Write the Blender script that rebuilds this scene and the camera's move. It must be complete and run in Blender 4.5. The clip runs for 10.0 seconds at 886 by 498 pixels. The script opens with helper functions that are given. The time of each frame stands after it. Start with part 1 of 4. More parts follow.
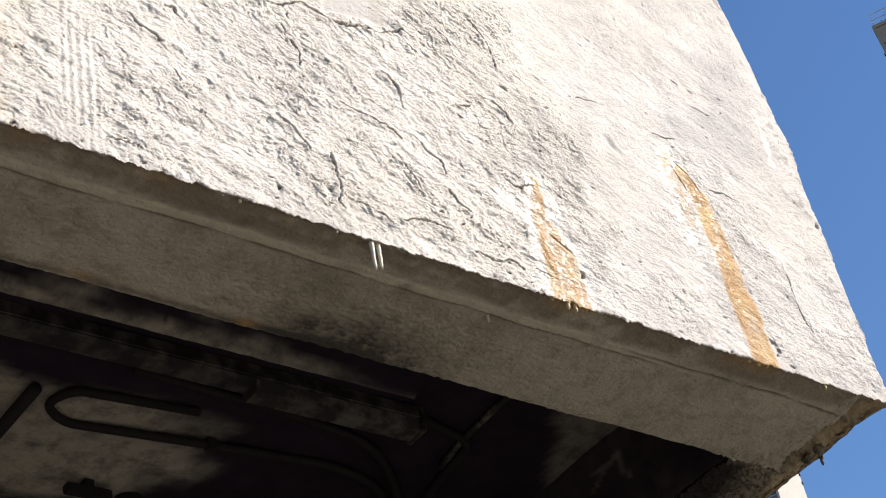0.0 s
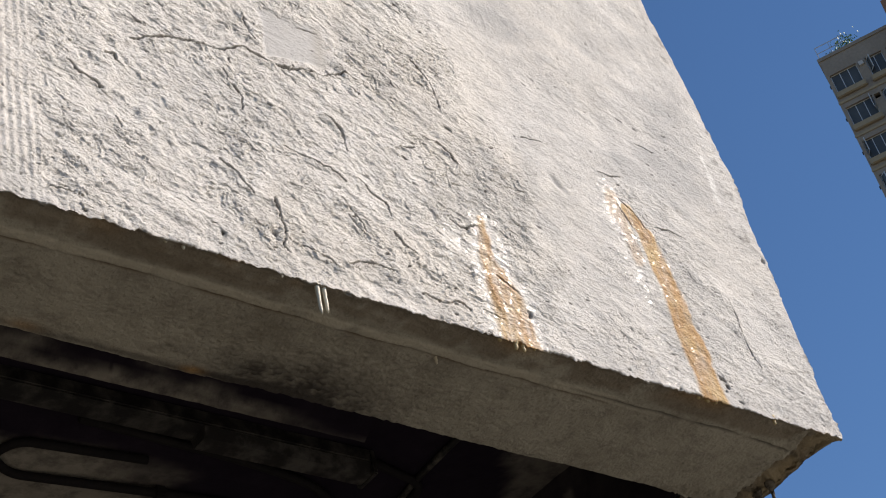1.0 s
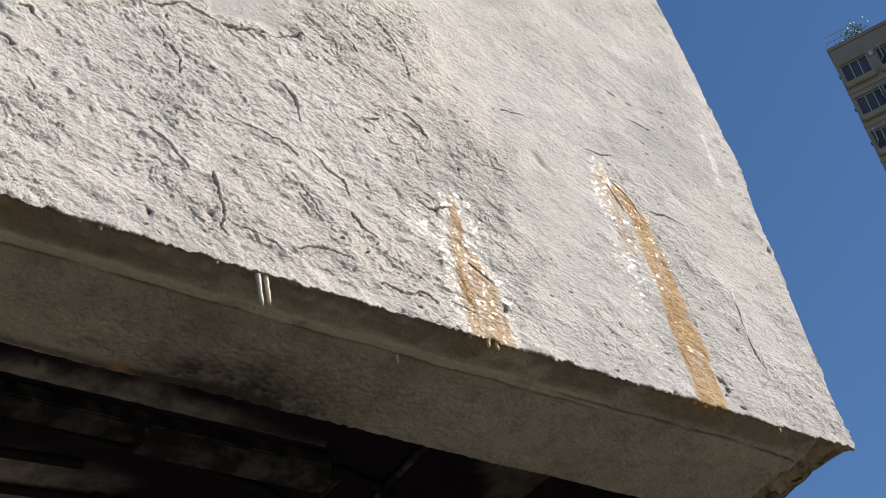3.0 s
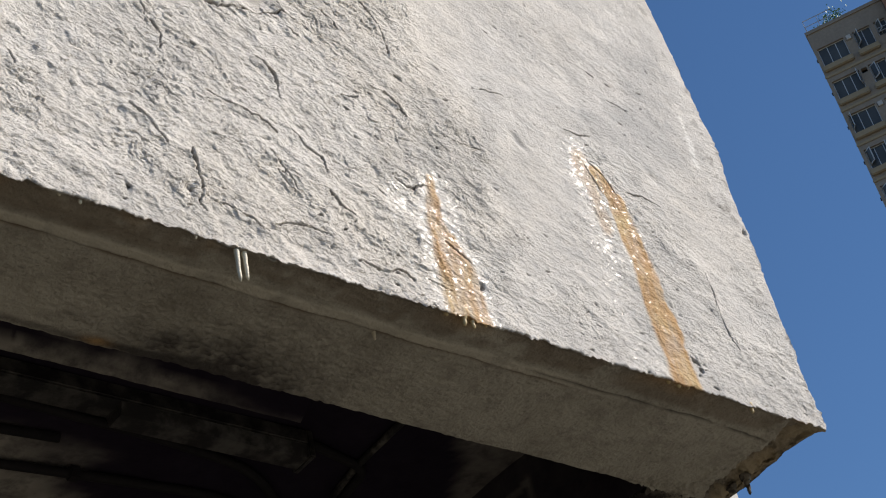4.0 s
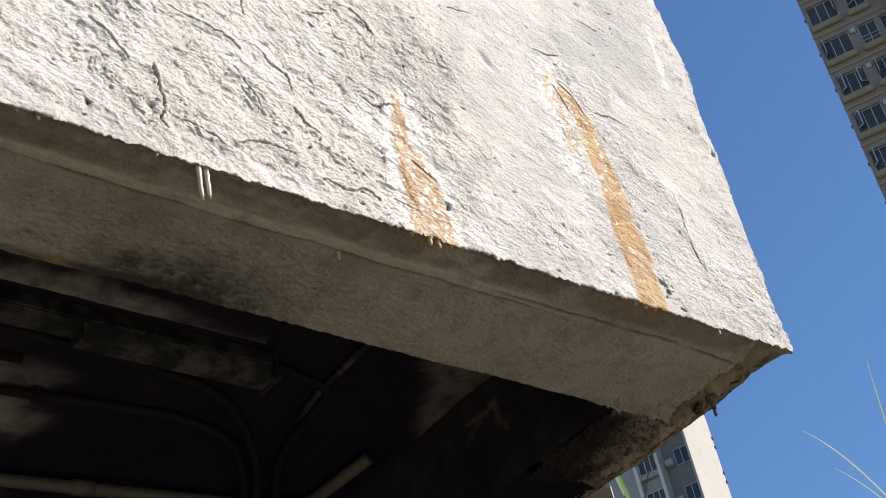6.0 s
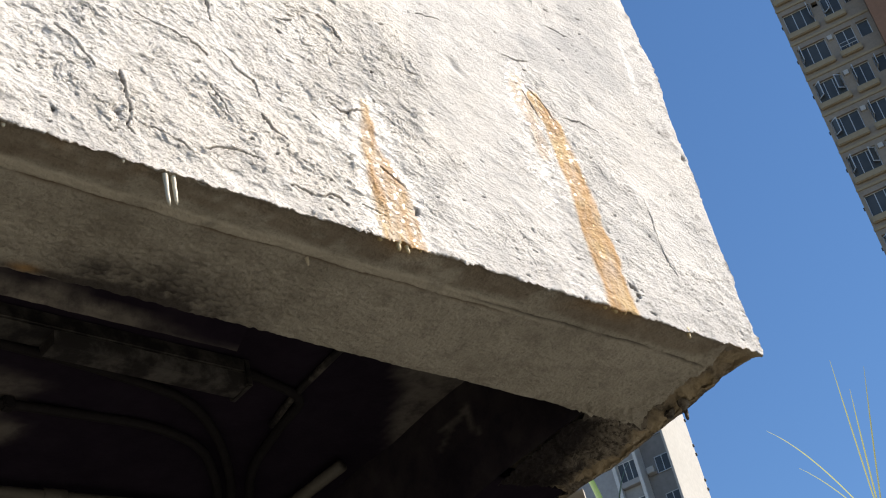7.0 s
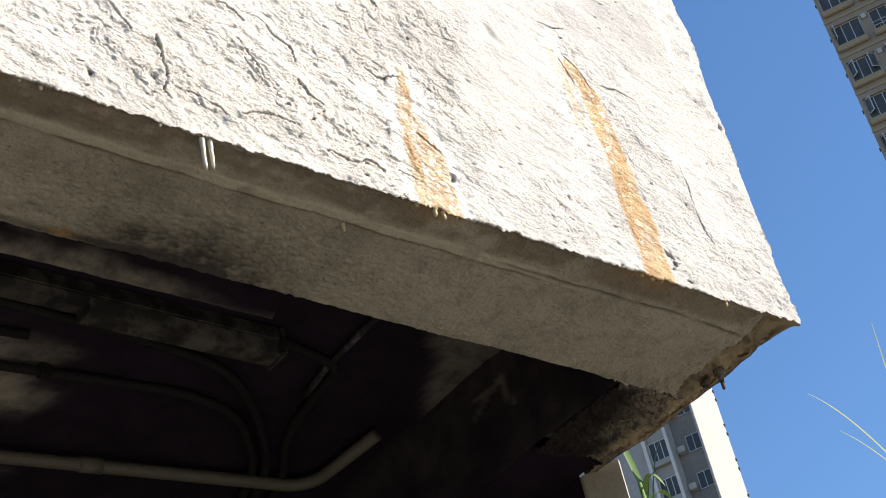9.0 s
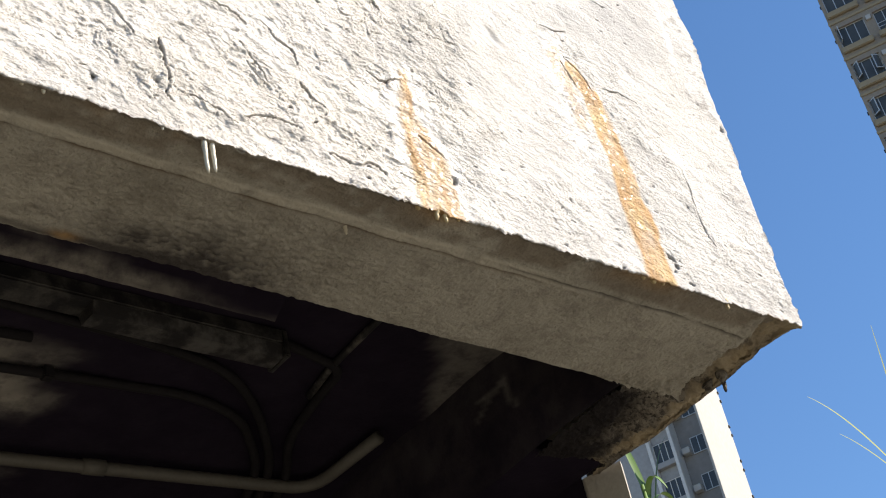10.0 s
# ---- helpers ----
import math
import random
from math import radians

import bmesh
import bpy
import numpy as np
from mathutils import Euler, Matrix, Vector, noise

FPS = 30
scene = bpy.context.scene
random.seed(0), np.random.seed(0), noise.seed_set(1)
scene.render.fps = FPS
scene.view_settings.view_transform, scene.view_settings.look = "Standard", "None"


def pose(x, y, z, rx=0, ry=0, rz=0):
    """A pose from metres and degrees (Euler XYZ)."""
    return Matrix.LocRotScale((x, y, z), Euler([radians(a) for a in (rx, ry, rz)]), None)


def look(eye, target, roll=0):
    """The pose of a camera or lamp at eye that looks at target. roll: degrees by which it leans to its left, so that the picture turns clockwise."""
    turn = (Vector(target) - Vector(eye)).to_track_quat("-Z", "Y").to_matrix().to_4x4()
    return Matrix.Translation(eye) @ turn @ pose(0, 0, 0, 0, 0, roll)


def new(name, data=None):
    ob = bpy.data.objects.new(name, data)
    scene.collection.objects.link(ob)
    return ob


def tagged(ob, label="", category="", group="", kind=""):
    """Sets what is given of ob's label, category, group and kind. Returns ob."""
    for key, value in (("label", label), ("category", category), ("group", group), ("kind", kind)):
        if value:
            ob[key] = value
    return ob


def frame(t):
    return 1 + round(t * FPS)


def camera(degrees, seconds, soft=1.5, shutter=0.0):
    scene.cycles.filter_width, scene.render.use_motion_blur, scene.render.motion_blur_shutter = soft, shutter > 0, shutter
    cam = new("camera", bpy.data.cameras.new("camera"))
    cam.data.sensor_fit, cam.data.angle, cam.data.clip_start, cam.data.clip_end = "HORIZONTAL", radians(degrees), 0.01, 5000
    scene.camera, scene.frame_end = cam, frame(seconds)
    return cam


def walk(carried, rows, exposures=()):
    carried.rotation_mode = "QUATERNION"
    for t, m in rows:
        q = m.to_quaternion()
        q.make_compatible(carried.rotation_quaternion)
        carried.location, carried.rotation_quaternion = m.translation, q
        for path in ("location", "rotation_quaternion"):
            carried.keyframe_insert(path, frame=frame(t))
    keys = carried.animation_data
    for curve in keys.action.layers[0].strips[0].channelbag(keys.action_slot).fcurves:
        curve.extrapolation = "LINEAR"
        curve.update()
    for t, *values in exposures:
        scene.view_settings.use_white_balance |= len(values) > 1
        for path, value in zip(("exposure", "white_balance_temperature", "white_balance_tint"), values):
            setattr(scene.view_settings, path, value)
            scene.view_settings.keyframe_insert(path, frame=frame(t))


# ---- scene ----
cam = camera(29.3, 10.0, soft=1.1)
PATH = [
    (0, (-2.774, -1.7, 1.401), (-1.691, -0.554, 2.632), -12.3),
    (0.5, (-2.767, -1.705, 1.403), (-1.637, -0.604, 2.633), -13.4),
    (1, (-2.761, -1.705, 1.409), (-1.646, -0.619, 2.664), -14.8),
    (1.5, (-2.766, -1.71, 1.404), (-1.643, -0.615, 2.645), -14.6),
    (2, (-2.77, -1.71, 1.406), (-1.64, -0.628, 2.651), -15.2),
    (2.1, (-2.743, -1.694, 1.427), (-1.615, -0.61, 2.672), -15.1),
    (2.3, (-2.523, -1.56, 1.602), (-1.412, -0.46, 2.848), -14.2),
    (2.5, (-2.502, -1.547, 1.619), (-1.392, -0.445, 2.865), -14.1),
    (4, (-2.515, -1.555, 1.606), (-1.374, -0.457, 2.827), -13.8),
    (4.5, (-2.497, -1.548, 1.609), (-1.314, -0.425, 2.767), -13.6),
    (5, (-2.491, -1.543, 1.615), (-1.295, -0.406, 2.745), -13.3),
    (6.5, (-2.484, -1.539, 1.606), (-1.297, -0.419, 2.763), -14.2),
    (7, (-2.474, -1.548, 1.601), (-1.27, -0.441, 2.752), -14.8),
    (7.5, (-2.472, -1.542, 1.602), (-1.252, -0.433, 2.734), -14.9),
    (8, (-2.479, -1.532, 1.598), (-1.292, -0.38, 2.723), -13.5),
    (8.5, (-2.474, -1.532, 1.594), (-1.275, -0.402, 2.728), -14.3),
    (9, (-2.471, -1.526, 1.591), (-1.289, -0.383, 2.73), -13.9),
    (9.5, (-2.47, -1.528, 1.594), (-1.305, -0.376, 2.741), -13.8),
    (10, (-2.472, -1.534, 1.588), (-1.295, -0.389, 2.729), -13.8),
]
EXPOSURES = [(0.0, 0.72, 6800, 14), (0.5, 0.48, 6800, 14), (1.0, 0.25, 6700, 14), (2.5, 0.15, 6700, 13), (4.0, 0.12, 6600, 12), (4.5, 0.14, 6600, 12), (5.0, 0.36, 6600, 12),
             (6.5, 0.60, 6700, 12), (7.0, 0.66, 6700, 12), (8.0, 0.76, 6800, 12), (9.0, 0.90, 6800, 12), (10.0, 0.90, 6800, 12)]
walk(cam, [(t, look(e, g, r)) for t, e, g, r in PATH], EXPOSURES)


# ---- world, sun ----
SUN = Vector((0.58, -0.52, 0.63)).normalized()
world = bpy.data.worlds.new("sky")
scene.world = world
world.use_nodes = True
wn = world.node_tree
wn.nodes.clear()
sky = wn.nodes.new("ShaderNodeTexSky")
sky.sky_type = "NISHITA"
sky.sun_disc = False
sky.sun_elevation = math.asin(SUN.z)
sky.sun_rotation = math.atan2(SUN.x, SUN.y)
sky.air_density, sky.dust_density, sky.ozone_density = 1.0, 0.0, 5.0
bg = wn.nodes.new("ShaderNodeBackground")
bg.inputs[1].default_value = 0.10
wo = wn.nodes.new("ShaderNodeOutputWorld")
hue = wn.nodes.new("ShaderNodeHueSaturation")
hue.inputs["Saturation"].default_value = 1.10
wn.links.new(sky.outputs[0], hue.inputs["Color"])
wn.links.new(hue.outputs[0], bg.inputs[0])
wn.links.new(bg.outputs[0], wo.inputs[0])
sun_data = bpy.data.lights.new("sun", "SUN")
sun_data.energy, sun_data.angle, sun_data.color = 5.0, radians(0.55), (1.0, 0.925, 0.81)
sun = new("sun", sun_data)
sun.matrix_world = look(SUN * 30, (0, 0, 0))


# ---- materials ----
def nodes_of(name, rough=0.8, metal=0.0):
    m = bpy.data.materials.new(name)
    m.use_nodes = True
    t = m.node_tree
    p = t.nodes["Principled BSDF"]
    p.inputs["Roughness"].default_value = rough
    p.inputs["Metallic"].default_value = metal
    return m, t, p


def nz(t, scale, detail=4.0, rough=0.6, squash=None):
    """A noise in object space; squash stretches it along the axes."""
    n = t.nodes.new("ShaderNodeTexNoise")
    n.inputs["Scale"].default_value = scale
    n.inputs["Detail"].default_value = detail
    n.inputs["Roughness"].default_value = rough
    g = t.nodes.new("ShaderNodeNewGeometry")
    if squash:
        mp = t.nodes.new("ShaderNodeMapping")
        mp.inputs["Scale"].default_value = squash
        t.links.new(g.outputs["Position"], mp.inputs[0])
        t.links.new(mp.outputs[0], n.inputs["Vector"])
    else:
        t.links.new(g.outputs["Position"], n.inputs["Vector"])
    return n.outputs["Fac"]


def ramp(t, fac, stops):
    r = t.nodes.new("ShaderNodeValToRGB")
    el = r.color_ramp.elements
    while len(el) < len(stops):
        el.new(0.5)
    for e, (pos, col) in zip(el, stops):
        e.position = pos
        e.color = (col, col, col, 1) if isinstance(col, (int, float)) else (*col, 1)
    t.links.new(fac, r.inputs[0])
    return r.outputs[0]


def mixc(t, fac, a, b, mode="MIX"):
    x = t.nodes.new("ShaderNodeMix")
    x.data_type, x.blend_type = "RGBA", mode
    for sock, val in ((x.inputs[0], fac), (x.inputs[6], a), (x.inputs[7], b)):
        if isinstance(val, (int, float)):
            sock.default_value = val
        elif isinstance(val, tuple):
            sock.default_value = (*val, 1)
        else:
            t.links.new(val, sock)
    return x.outputs[2]


def mth(t, op, a, b=0.0):
    x = t.nodes.new("ShaderNodeMath")
    x.operation = op
    x.use_clamp = op in ("ADD", "SUBTRACT")
    for sock, val in ((x.inputs[0], a), (x.inputs[1], b)):
        if isinstance(val, (int, float)):
            sock.default_value = val
        else:
            t.links.new(val, sock)
    return x.outputs[0]


def attr(t, name):
    a = t.nodes.new("ShaderNodeAttribute")
    a.attribute_name = name
    return a.outputs["Fac"]


def bump(t, p, height, dist, strength=1.0):
    b = t.nodes.new("ShaderNodeBump")
    b.inputs["Distance"].default_value = dist
    b.inputs["Strength"].default_value = strength
    t.links.new(height, b.inputs["Height"])
    old = p.inputs["Normal"].links
    if old:
        t.links.new(old[0].from_socket, b.inputs["Normal"])
    t.links.new(b.outputs[0], p.inputs["Normal"])


def simple(name, lo, hi, scale=8.0, rough=0.8, metal=0.0, bump_d=0.0, fine=60.0, patchy=False):
    """Two-tone material with coarse and fine variation."""
    m, t, p = nodes_of(name, rough, metal)
    n = nz(t, scale, 6, 0.7)
    c = mixc(t, ramp(t, n, [(0.45, 0.0), (0.60, 1.0)]) if patchy else n, lo, hi)
    c = mixc(t, ramp(t, nz(t, fine, 3), [(0.3, 0.0), (0.75, 0.35)]), c, tuple(v * 0.6 for v in lo))
    t.links.new(c, p.inputs["Base Color"])
    if bump_d:
        bump(t, p, nz(t, fine, 5), bump_d)
    return m


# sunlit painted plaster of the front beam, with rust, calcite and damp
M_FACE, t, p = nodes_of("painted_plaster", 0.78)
c = mixc(t, ramp(t, nz(t, 2.4, 5), [(0.3, 0.0), (0.7, 1.0)]), (0.68, 0.64, 0.59), (0.79, 0.75, 0.695))
c = mixc(t, ramp(t, nz(t, 14, 6, 0.7), [(0.46, 0.0), (0.68, 0.40)]), c, (0.42, 0.395, 0.37))
c = mixc(t, ramp(t, nz(t, 90, 4, 0.7), [(0.55, 0.0), (0.72, 0.5)]), c, (0.32, 0.30, 0.28))
c = mixc(t, attr(t, "cream"), c, (0.66, 0.59, 0.49))
c = mixc(t, attr(t, "grey"), c, (0.36, 0.355, 0.35))
c = mixc(t, attr(t, "dirt_shade"), c, (0.085, 0.07, 0.052))
rust_c = mixc(t, nz(t, 30, 5, 0.7), (0.38, 0.195, 0.072), (0.54, 0.35, 0.16))
rust_c = mixc(t, ramp(t, nz(t, 11, 4), [(0.45, 0.0), (0.7, 0.6)]), rust_c, (0.66, 0.50, 0.24))
c = mixc(t, attr(t, "rust"), c, rust_c)
c = mixc(t, attr(t, "calc"), c, (0.88, 0.86, 0.82))
t.links.new(c, p.inputs["Base Color"])
wet = attr(t, "wet")
p.inputs["Roughness"].default_value = 0.85
dry = mth(t, "SUBTRACT", 1.0, mth(t, "MULTIPLY", wet, 0.6))
geo = t.nodes.new("ShaderNodeNewGeometry")
turn = t.nodes.new("ShaderNodeMapping")
turn.vector_type = "TEXTURE"
turn.inputs["Rotation"].default_value = (0, radians(14), 0)
turn.inputs["Scale"].default_value = (2.4, 1.0, 1.0)
t.links.new(geo.outputs["Position"], turn.inputs[0])
for size, stops, deep in ((60, [(0.36, 0.0), (0.385, 0.3), (0.50, 0.36), (0.525, 0.7), (0.62, 0.76), (0.645, 1.0)], 0.0028),
                          (150, [(0.40, 0.0), (0.43, 0.4), (0.54, 0.5), (0.57, 1.0)], 0.0026)):
    flake = t.nodes.new("ShaderNodeTexNoise")
    flake.inputs["Scale"].default_value, flake.inputs["Detail"].default_value, flake.inputs["Roughness"].default_value = size, 4, 0.6
    flake.inputs["Distortion"].default_value = 0.4
    t.links.new(turn.outputs[0], flake.inputs["Vector"])
    bump(t, p, mth(t, "MULTIPLY", mth(t, "MULTIPLY", ramp(t, flake.outputs["Fac"], stops), dry), mth(t, "MAXIMUM", attr(t, "rough"), 0.28)), deep, 1.0)
bump(t, p, mth(t, "MULTIPLY", nz(t, 240, 5, 0.75), dry), 0.0017, 1.0)
# a film of water over the seeping streaks
film_n = t.nodes.new("ShaderNodeBump")
film_n.inputs["Distance"].default_value, film_n.inputs["Strength"].default_value = 0.0050, 1.0
t.links.new(nz(t, 58, 2, 0.5), film_n.inputs["Height"])
t.links.new(film_n.outputs[0], p.inputs["Coat Normal"])
p.inputs["Coat Roughness"].default_value = 0.10
t.links.new(mth(t, "MULTIPLY", wet, ramp(t, nz(t, 75, 2), [(0.53, 0.0), (0.58, 1.0)])), p.inputs["Coat Weight"])

# underside of the beam: bare stippled concrete with brown damp along the front edge
M_SOFFIT, t, p = nodes_of("stained_concrete", 0.85)
c = mixc(t, ramp(t, nz(t, 3.2, 5), [(0.3, 0.0), (0.7, 1.0)]), (0.36, 0.34, 0.285), (0.455, 0.432, 0.365))
c = mixc(t, ramp(t, nz(t, 5, 7, 0.75), [(0.48, 0.0), (0.68, 0.65)]), c, (0.20, 0.18, 0.14))
c = mixc(t, ramp(t, nz(t, 26, 6, 0.7), [(0.5, 0.0), (0.68, 0.6)]), c, (0.19, 0.17, 0.14))
c = mixc(t, ramp(t, nz(t, 150, 4, 0.7), [(0.55, 0.0), (0.7, 0.6)]), c, (0.16, 0.145, 0.12))
c = mixc(t, attr(t, "cream"), c, (0.50, 0.47, 0.39))
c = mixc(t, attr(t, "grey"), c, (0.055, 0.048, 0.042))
c = mixc(t, attr(t, "dirt_shade"), c, (0.15, 0.11, 0.07))
c = mixc(t, attr(t, "rust"), c, (0.36, 0.22, 0.09))
t.links.new(c, p.inputs["Base Color"])
bump(t, p, nz(t, 150, 4, 0.65), 0.0060, 1.0)

# broken edge and spalled return: aggregate showing
M_SPALL, t, p = nodes_of("spalled_concrete", 0.9)
p.inputs["Specular IOR Level"].default_value = 0.2
c = mixc(t, ramp(t, nz(t, 12, 6, 0.7), [(0.35, 0.0), (0.65, 1.0)]), (0.13, 0.112, 0.09), (0.32, 0.29, 0.24))
c = mixc(t, ramp(t, nz(t, 75, 4, 0.7), [(0.47, 0.0), (0.58, 0.9)]), c, (0.05, 0.043, 0.038))
c = mixc(t, attr(t, "cream"), c, mixc(t, nz(t, 25, 4), (0.44, 0.345, 0.21), (0.42, 0.37, 0.28)))
c = mixc(t, attr(t, "dirt_shade"), c, (0.018, 0.015, 0.017))
t.links.new(c, p.inputs["Base Color"])
bump(t, p, nz(t, 130, 5, 0.75), 0.008, 1.0)

# mouldy paint inside the recess; the recess's shade is put into its near-black base
M_RECESS, t, p = nodes_of("mouldy_shade_black", 0.95)
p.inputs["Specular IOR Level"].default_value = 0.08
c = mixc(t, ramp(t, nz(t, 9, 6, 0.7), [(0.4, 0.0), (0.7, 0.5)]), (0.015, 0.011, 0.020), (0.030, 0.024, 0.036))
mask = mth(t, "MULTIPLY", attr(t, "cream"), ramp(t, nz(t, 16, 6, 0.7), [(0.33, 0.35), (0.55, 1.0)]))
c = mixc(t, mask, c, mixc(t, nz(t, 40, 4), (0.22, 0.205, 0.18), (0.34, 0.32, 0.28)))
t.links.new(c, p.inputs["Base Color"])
bump(t, p, nz(t, 90, 5), 0.003, 0.7)

M_GROUND = simple("worn_paving_concrete", (0.145, 0.131, 0.102), (0.22, 0.20, 0.158), 1.2, 0.9, 0.0, 0.004, 40)
M_WALL = simple("grey_cement_wall", (0.38, 0.355, 0.30), (0.52, 0.49, 0.42), 7, 0.88, 0.0, 0.003, 90)
M_ROOF = simple("roof_concrete", (0.26, 0.25, 0.235), (0.36, 0.35, 0.33), 3, 0.9, 0.0, 0.003, 60)
M_DRIP = simple("calcite_white", (0.54, 0.49, 0.37), (0.68, 0.63, 0.50), 60, 0.45, 0.0, 0.001, 220)
M_DRIP_B = simple("calcite_ochre", (0.46, 0.34, 0.16), (0.60, 0.48, 0.27), 60, 0.5, 0.0, 0.001, 220)
M_PIPE = simple("dusty_painted_pipe", (0.075, 0.070, 0.058), (0.125, 0.117, 0.098), 12, 0.6, 0.0, 0.001, 120)
M_PIPE_D = simple("near_black_conduit", (0.010, 0.009, 0.011), (0.027, 0.025, 0.026), 18, 0.8, 0.0, 0.001, 120)
M_PIPE_D.node_tree.nodes["Principled BSDF"].inputs["Specular IOR Level"].default_value = 0.12
M_PIPE_M = simple("peeling_painted_pipe", (0.010, 0.009, 0.009), (0.15, 0.14, 0.12), 9, 0.65, 0.0, 0.002, 60, True)
M_LAMP = simple("grimy_lamp_casing", (0.010, 0.009, 0.010), (0.070, 0.066, 0.060), 16, 0.6, 0.0, 0.001, 100, True)
M_DIFF = simple("grimy_plastic_cover", (0.022, 0.020, 0.020), (0.11, 0.105, 0.098), 14, 0.5, 0.0, 0.001, 80, True)
M_TOWER = simple("aged_beige_tiles", (0.20, 0.17, 0.135), (0.36, 0.31, 0.245), 0.9, 0.8, 0.0, 0.004, 6)
M_LEDGE = simple("beige_ledge_plaster", (0.29, 0.235, 0.15), (0.37, 0.305, 0.20), 0.6, 0.85, 0.0, 0.004, 6)
M_BROWN = simple("brown_wall_tiles", (0.22, 0.115, 0.07), (0.31, 0.17, 0.10), 0.7, 0.8, 0.0, 0.004, 6)
# near-black colour standing for the darkness of unlit rooms
M_DARK = simple("unlit_room_black", (0.015, 0.016, 0.018), (0.04, 0.042, 0.046), 1.5, 0.8)
M_ALU = simple("window_aluminium", (0.48, 0.49, 0.48), (0.62, 0.63, 0.62), 2, 0.45, 0.3)
M_WHITE = simple("white_building_paint", (0.66, 0.645, 0.60), (0.76, 0.745, 0.70), 0.4, 0.85, 0.0, 0.004, 4)
# white block: shade put into the greys of its side and grimy recess
M_GREY = simple("shaded_building_paint", (0.30, 0.295, 0.285), (0.46, 0.45, 0.43), 0.35, 0.85, 0.0, 0.004, 4)
# the block's white again, toned down for the sunlit end
M_SUNLIT = simple("sunlit_building_paint", (0.40, 0.39, 0.365), (0.49, 0.48, 0.45), 0.3, 0.85, 0.0, 0.004, 3)
M_GRIME_SHADE = simple("grimy_shaded_paint", (0.17, 0.166, 0.16), (0.36, 0.35, 0.335), 0.5, 0.85, 0.0, 0.004, 4)
M_AC = simple("air_conditioner_casing", (0.42, 0.41, 0.38), (0.55, 0.54, 0.50), 3, 0.5)
M_CURT = simple("curtain_cloth", (0.52, 0.47, 0.47), (0.68, 0.64, 0.63), 1.5, 0.9)
M_GLASS, t, p = nodes_of("window_glass", 0.15)
t.links.new(mixc(t, nz(t, 0.9, 2), (0.03, 0.036, 0.038), (0.10, 0.11, 0.11)), p.inputs["Base Color"])
p.inputs["Specular IOR Level"].default_value = 0.4
M_BLADE, t, p = nodes_of("grass_blade", 0.45)
c = mixc(t, nz(t, 6, 3), (0.34, 0.40, 0.13), (0.60, 0.58, 0.28))
t.links.new(c, p.inputs["Base Color"])
glow = t.nodes.new("ShaderNodeBsdfTranslucent")
t.links.new(c, glow.inputs["Color"])
both = t.nodes.new("ShaderNodeMixShader")
both.inputs[0].default_value = 0.5
t.links.new(p.outputs[0], both.inputs[1])
t.links.new(glow.outputs[0], both.inputs[2])
t.links.new(both.outputs[0], t.nodes["Material Output"].inputs[0])
M_LEAF, t, p = nodes_of("green_leaf", 0.45)
t.links.new(mixc(t, nz(t, 9, 3), (0.05, 0.13, 0.02), (0.16, 0.26, 0.06)), p.inputs["Base Color"])


# ---- building tools ----
def part(name, bm, material, parent=None, label="", smooth=False):
    me = bpy.data.meshes.new(name)
    bm.to_mesh(me)
    bm.free()
    if smooth:
        me.shade_smooth()
    me.materials.append(material)
    ob = new(name, me)
    if parent is not None:
        ob.parent = parent
    if label:
        tagged(ob, label)
    return ob


def thing(name, label, category, group="", kind="", at=(0, 0, 0)):
    ob = new(name)
    ob.location = at
    ob.empty_display_size = 0.1
    return tagged(ob, label, category, group, kind)


def box(bm, lo, hi, bevel=0.0, m=None):
    s = [hi[i] - lo[i] for i in range(3)]
    mid = [(hi[i] + lo[i]) / 2 for i in range(3)]
    mat = Matrix.Translation(mid) @ Matrix.Diagonal((*s, 1))
    got = bmesh.ops.create_cube(bm, size=1.0, matrix=mat)
    if bevel:
        edges = list({e for v in got["verts"] for e in v.link_edges})
        res = bmesh.ops.bevel(bm, geom=edges, offset=bevel, segments=2, affect="EDGES")
        vs = list({v for f in res["faces"] for v in f.verts} | {v for v in got["verts"] if v.is_valid})
    else:
        vs = got["verts"]
    if m is not None:
        bmesh.ops.transform(bm, matrix=m, verts=vs)
    return bm


def boxes(items, bevel=0.0, m=None):
    bm = bmesh.new()
    for lo, hi in items:
        box(bm, lo, hi, bevel, m)
    return bm


def tube(points, radius, sides=12, taper=None):
    """A round tube along points, with closed ends."""
    pts = [Vector(q) for q in points]
    bm = bmesh.new()
    rings = []
    ref = Vector((0, 0, 1))
    for i, q in enumerate(pts):
        d = (pts[min(i + 1, len(pts) - 1)] - pts[max(i - 1, 0)]).normalized()
        if abs(d.dot(ref)) > 0.95:
            ref = Vector((1, 0, 0)) if abs(d.x) < 0.9 else Vector((0, 1, 0))
        a = d.cross(ref).normalized()
        b = d.cross(a).normalized()
        r = radius * (taper[i] if taper else 1.0)
        rings.append([bm.verts.new(q + (a * math.cos(k * math.tau / sides) + b * math.sin(k * math.tau / sides)) * r) for k in range(sides)])
    for r0, r1 in zip(rings, rings[1:]):
        for k in range(sides):
            bm.faces.new((r0[k], r0[(k + 1) % sides], r1[(k + 1) % sides], r1[k]))
    bm.faces.new(rings[0])
    bm.faces.new(rings[-1][::-1])
    bmesh.ops.recalc_face_normals(bm, faces=bm.faces)
    return bm


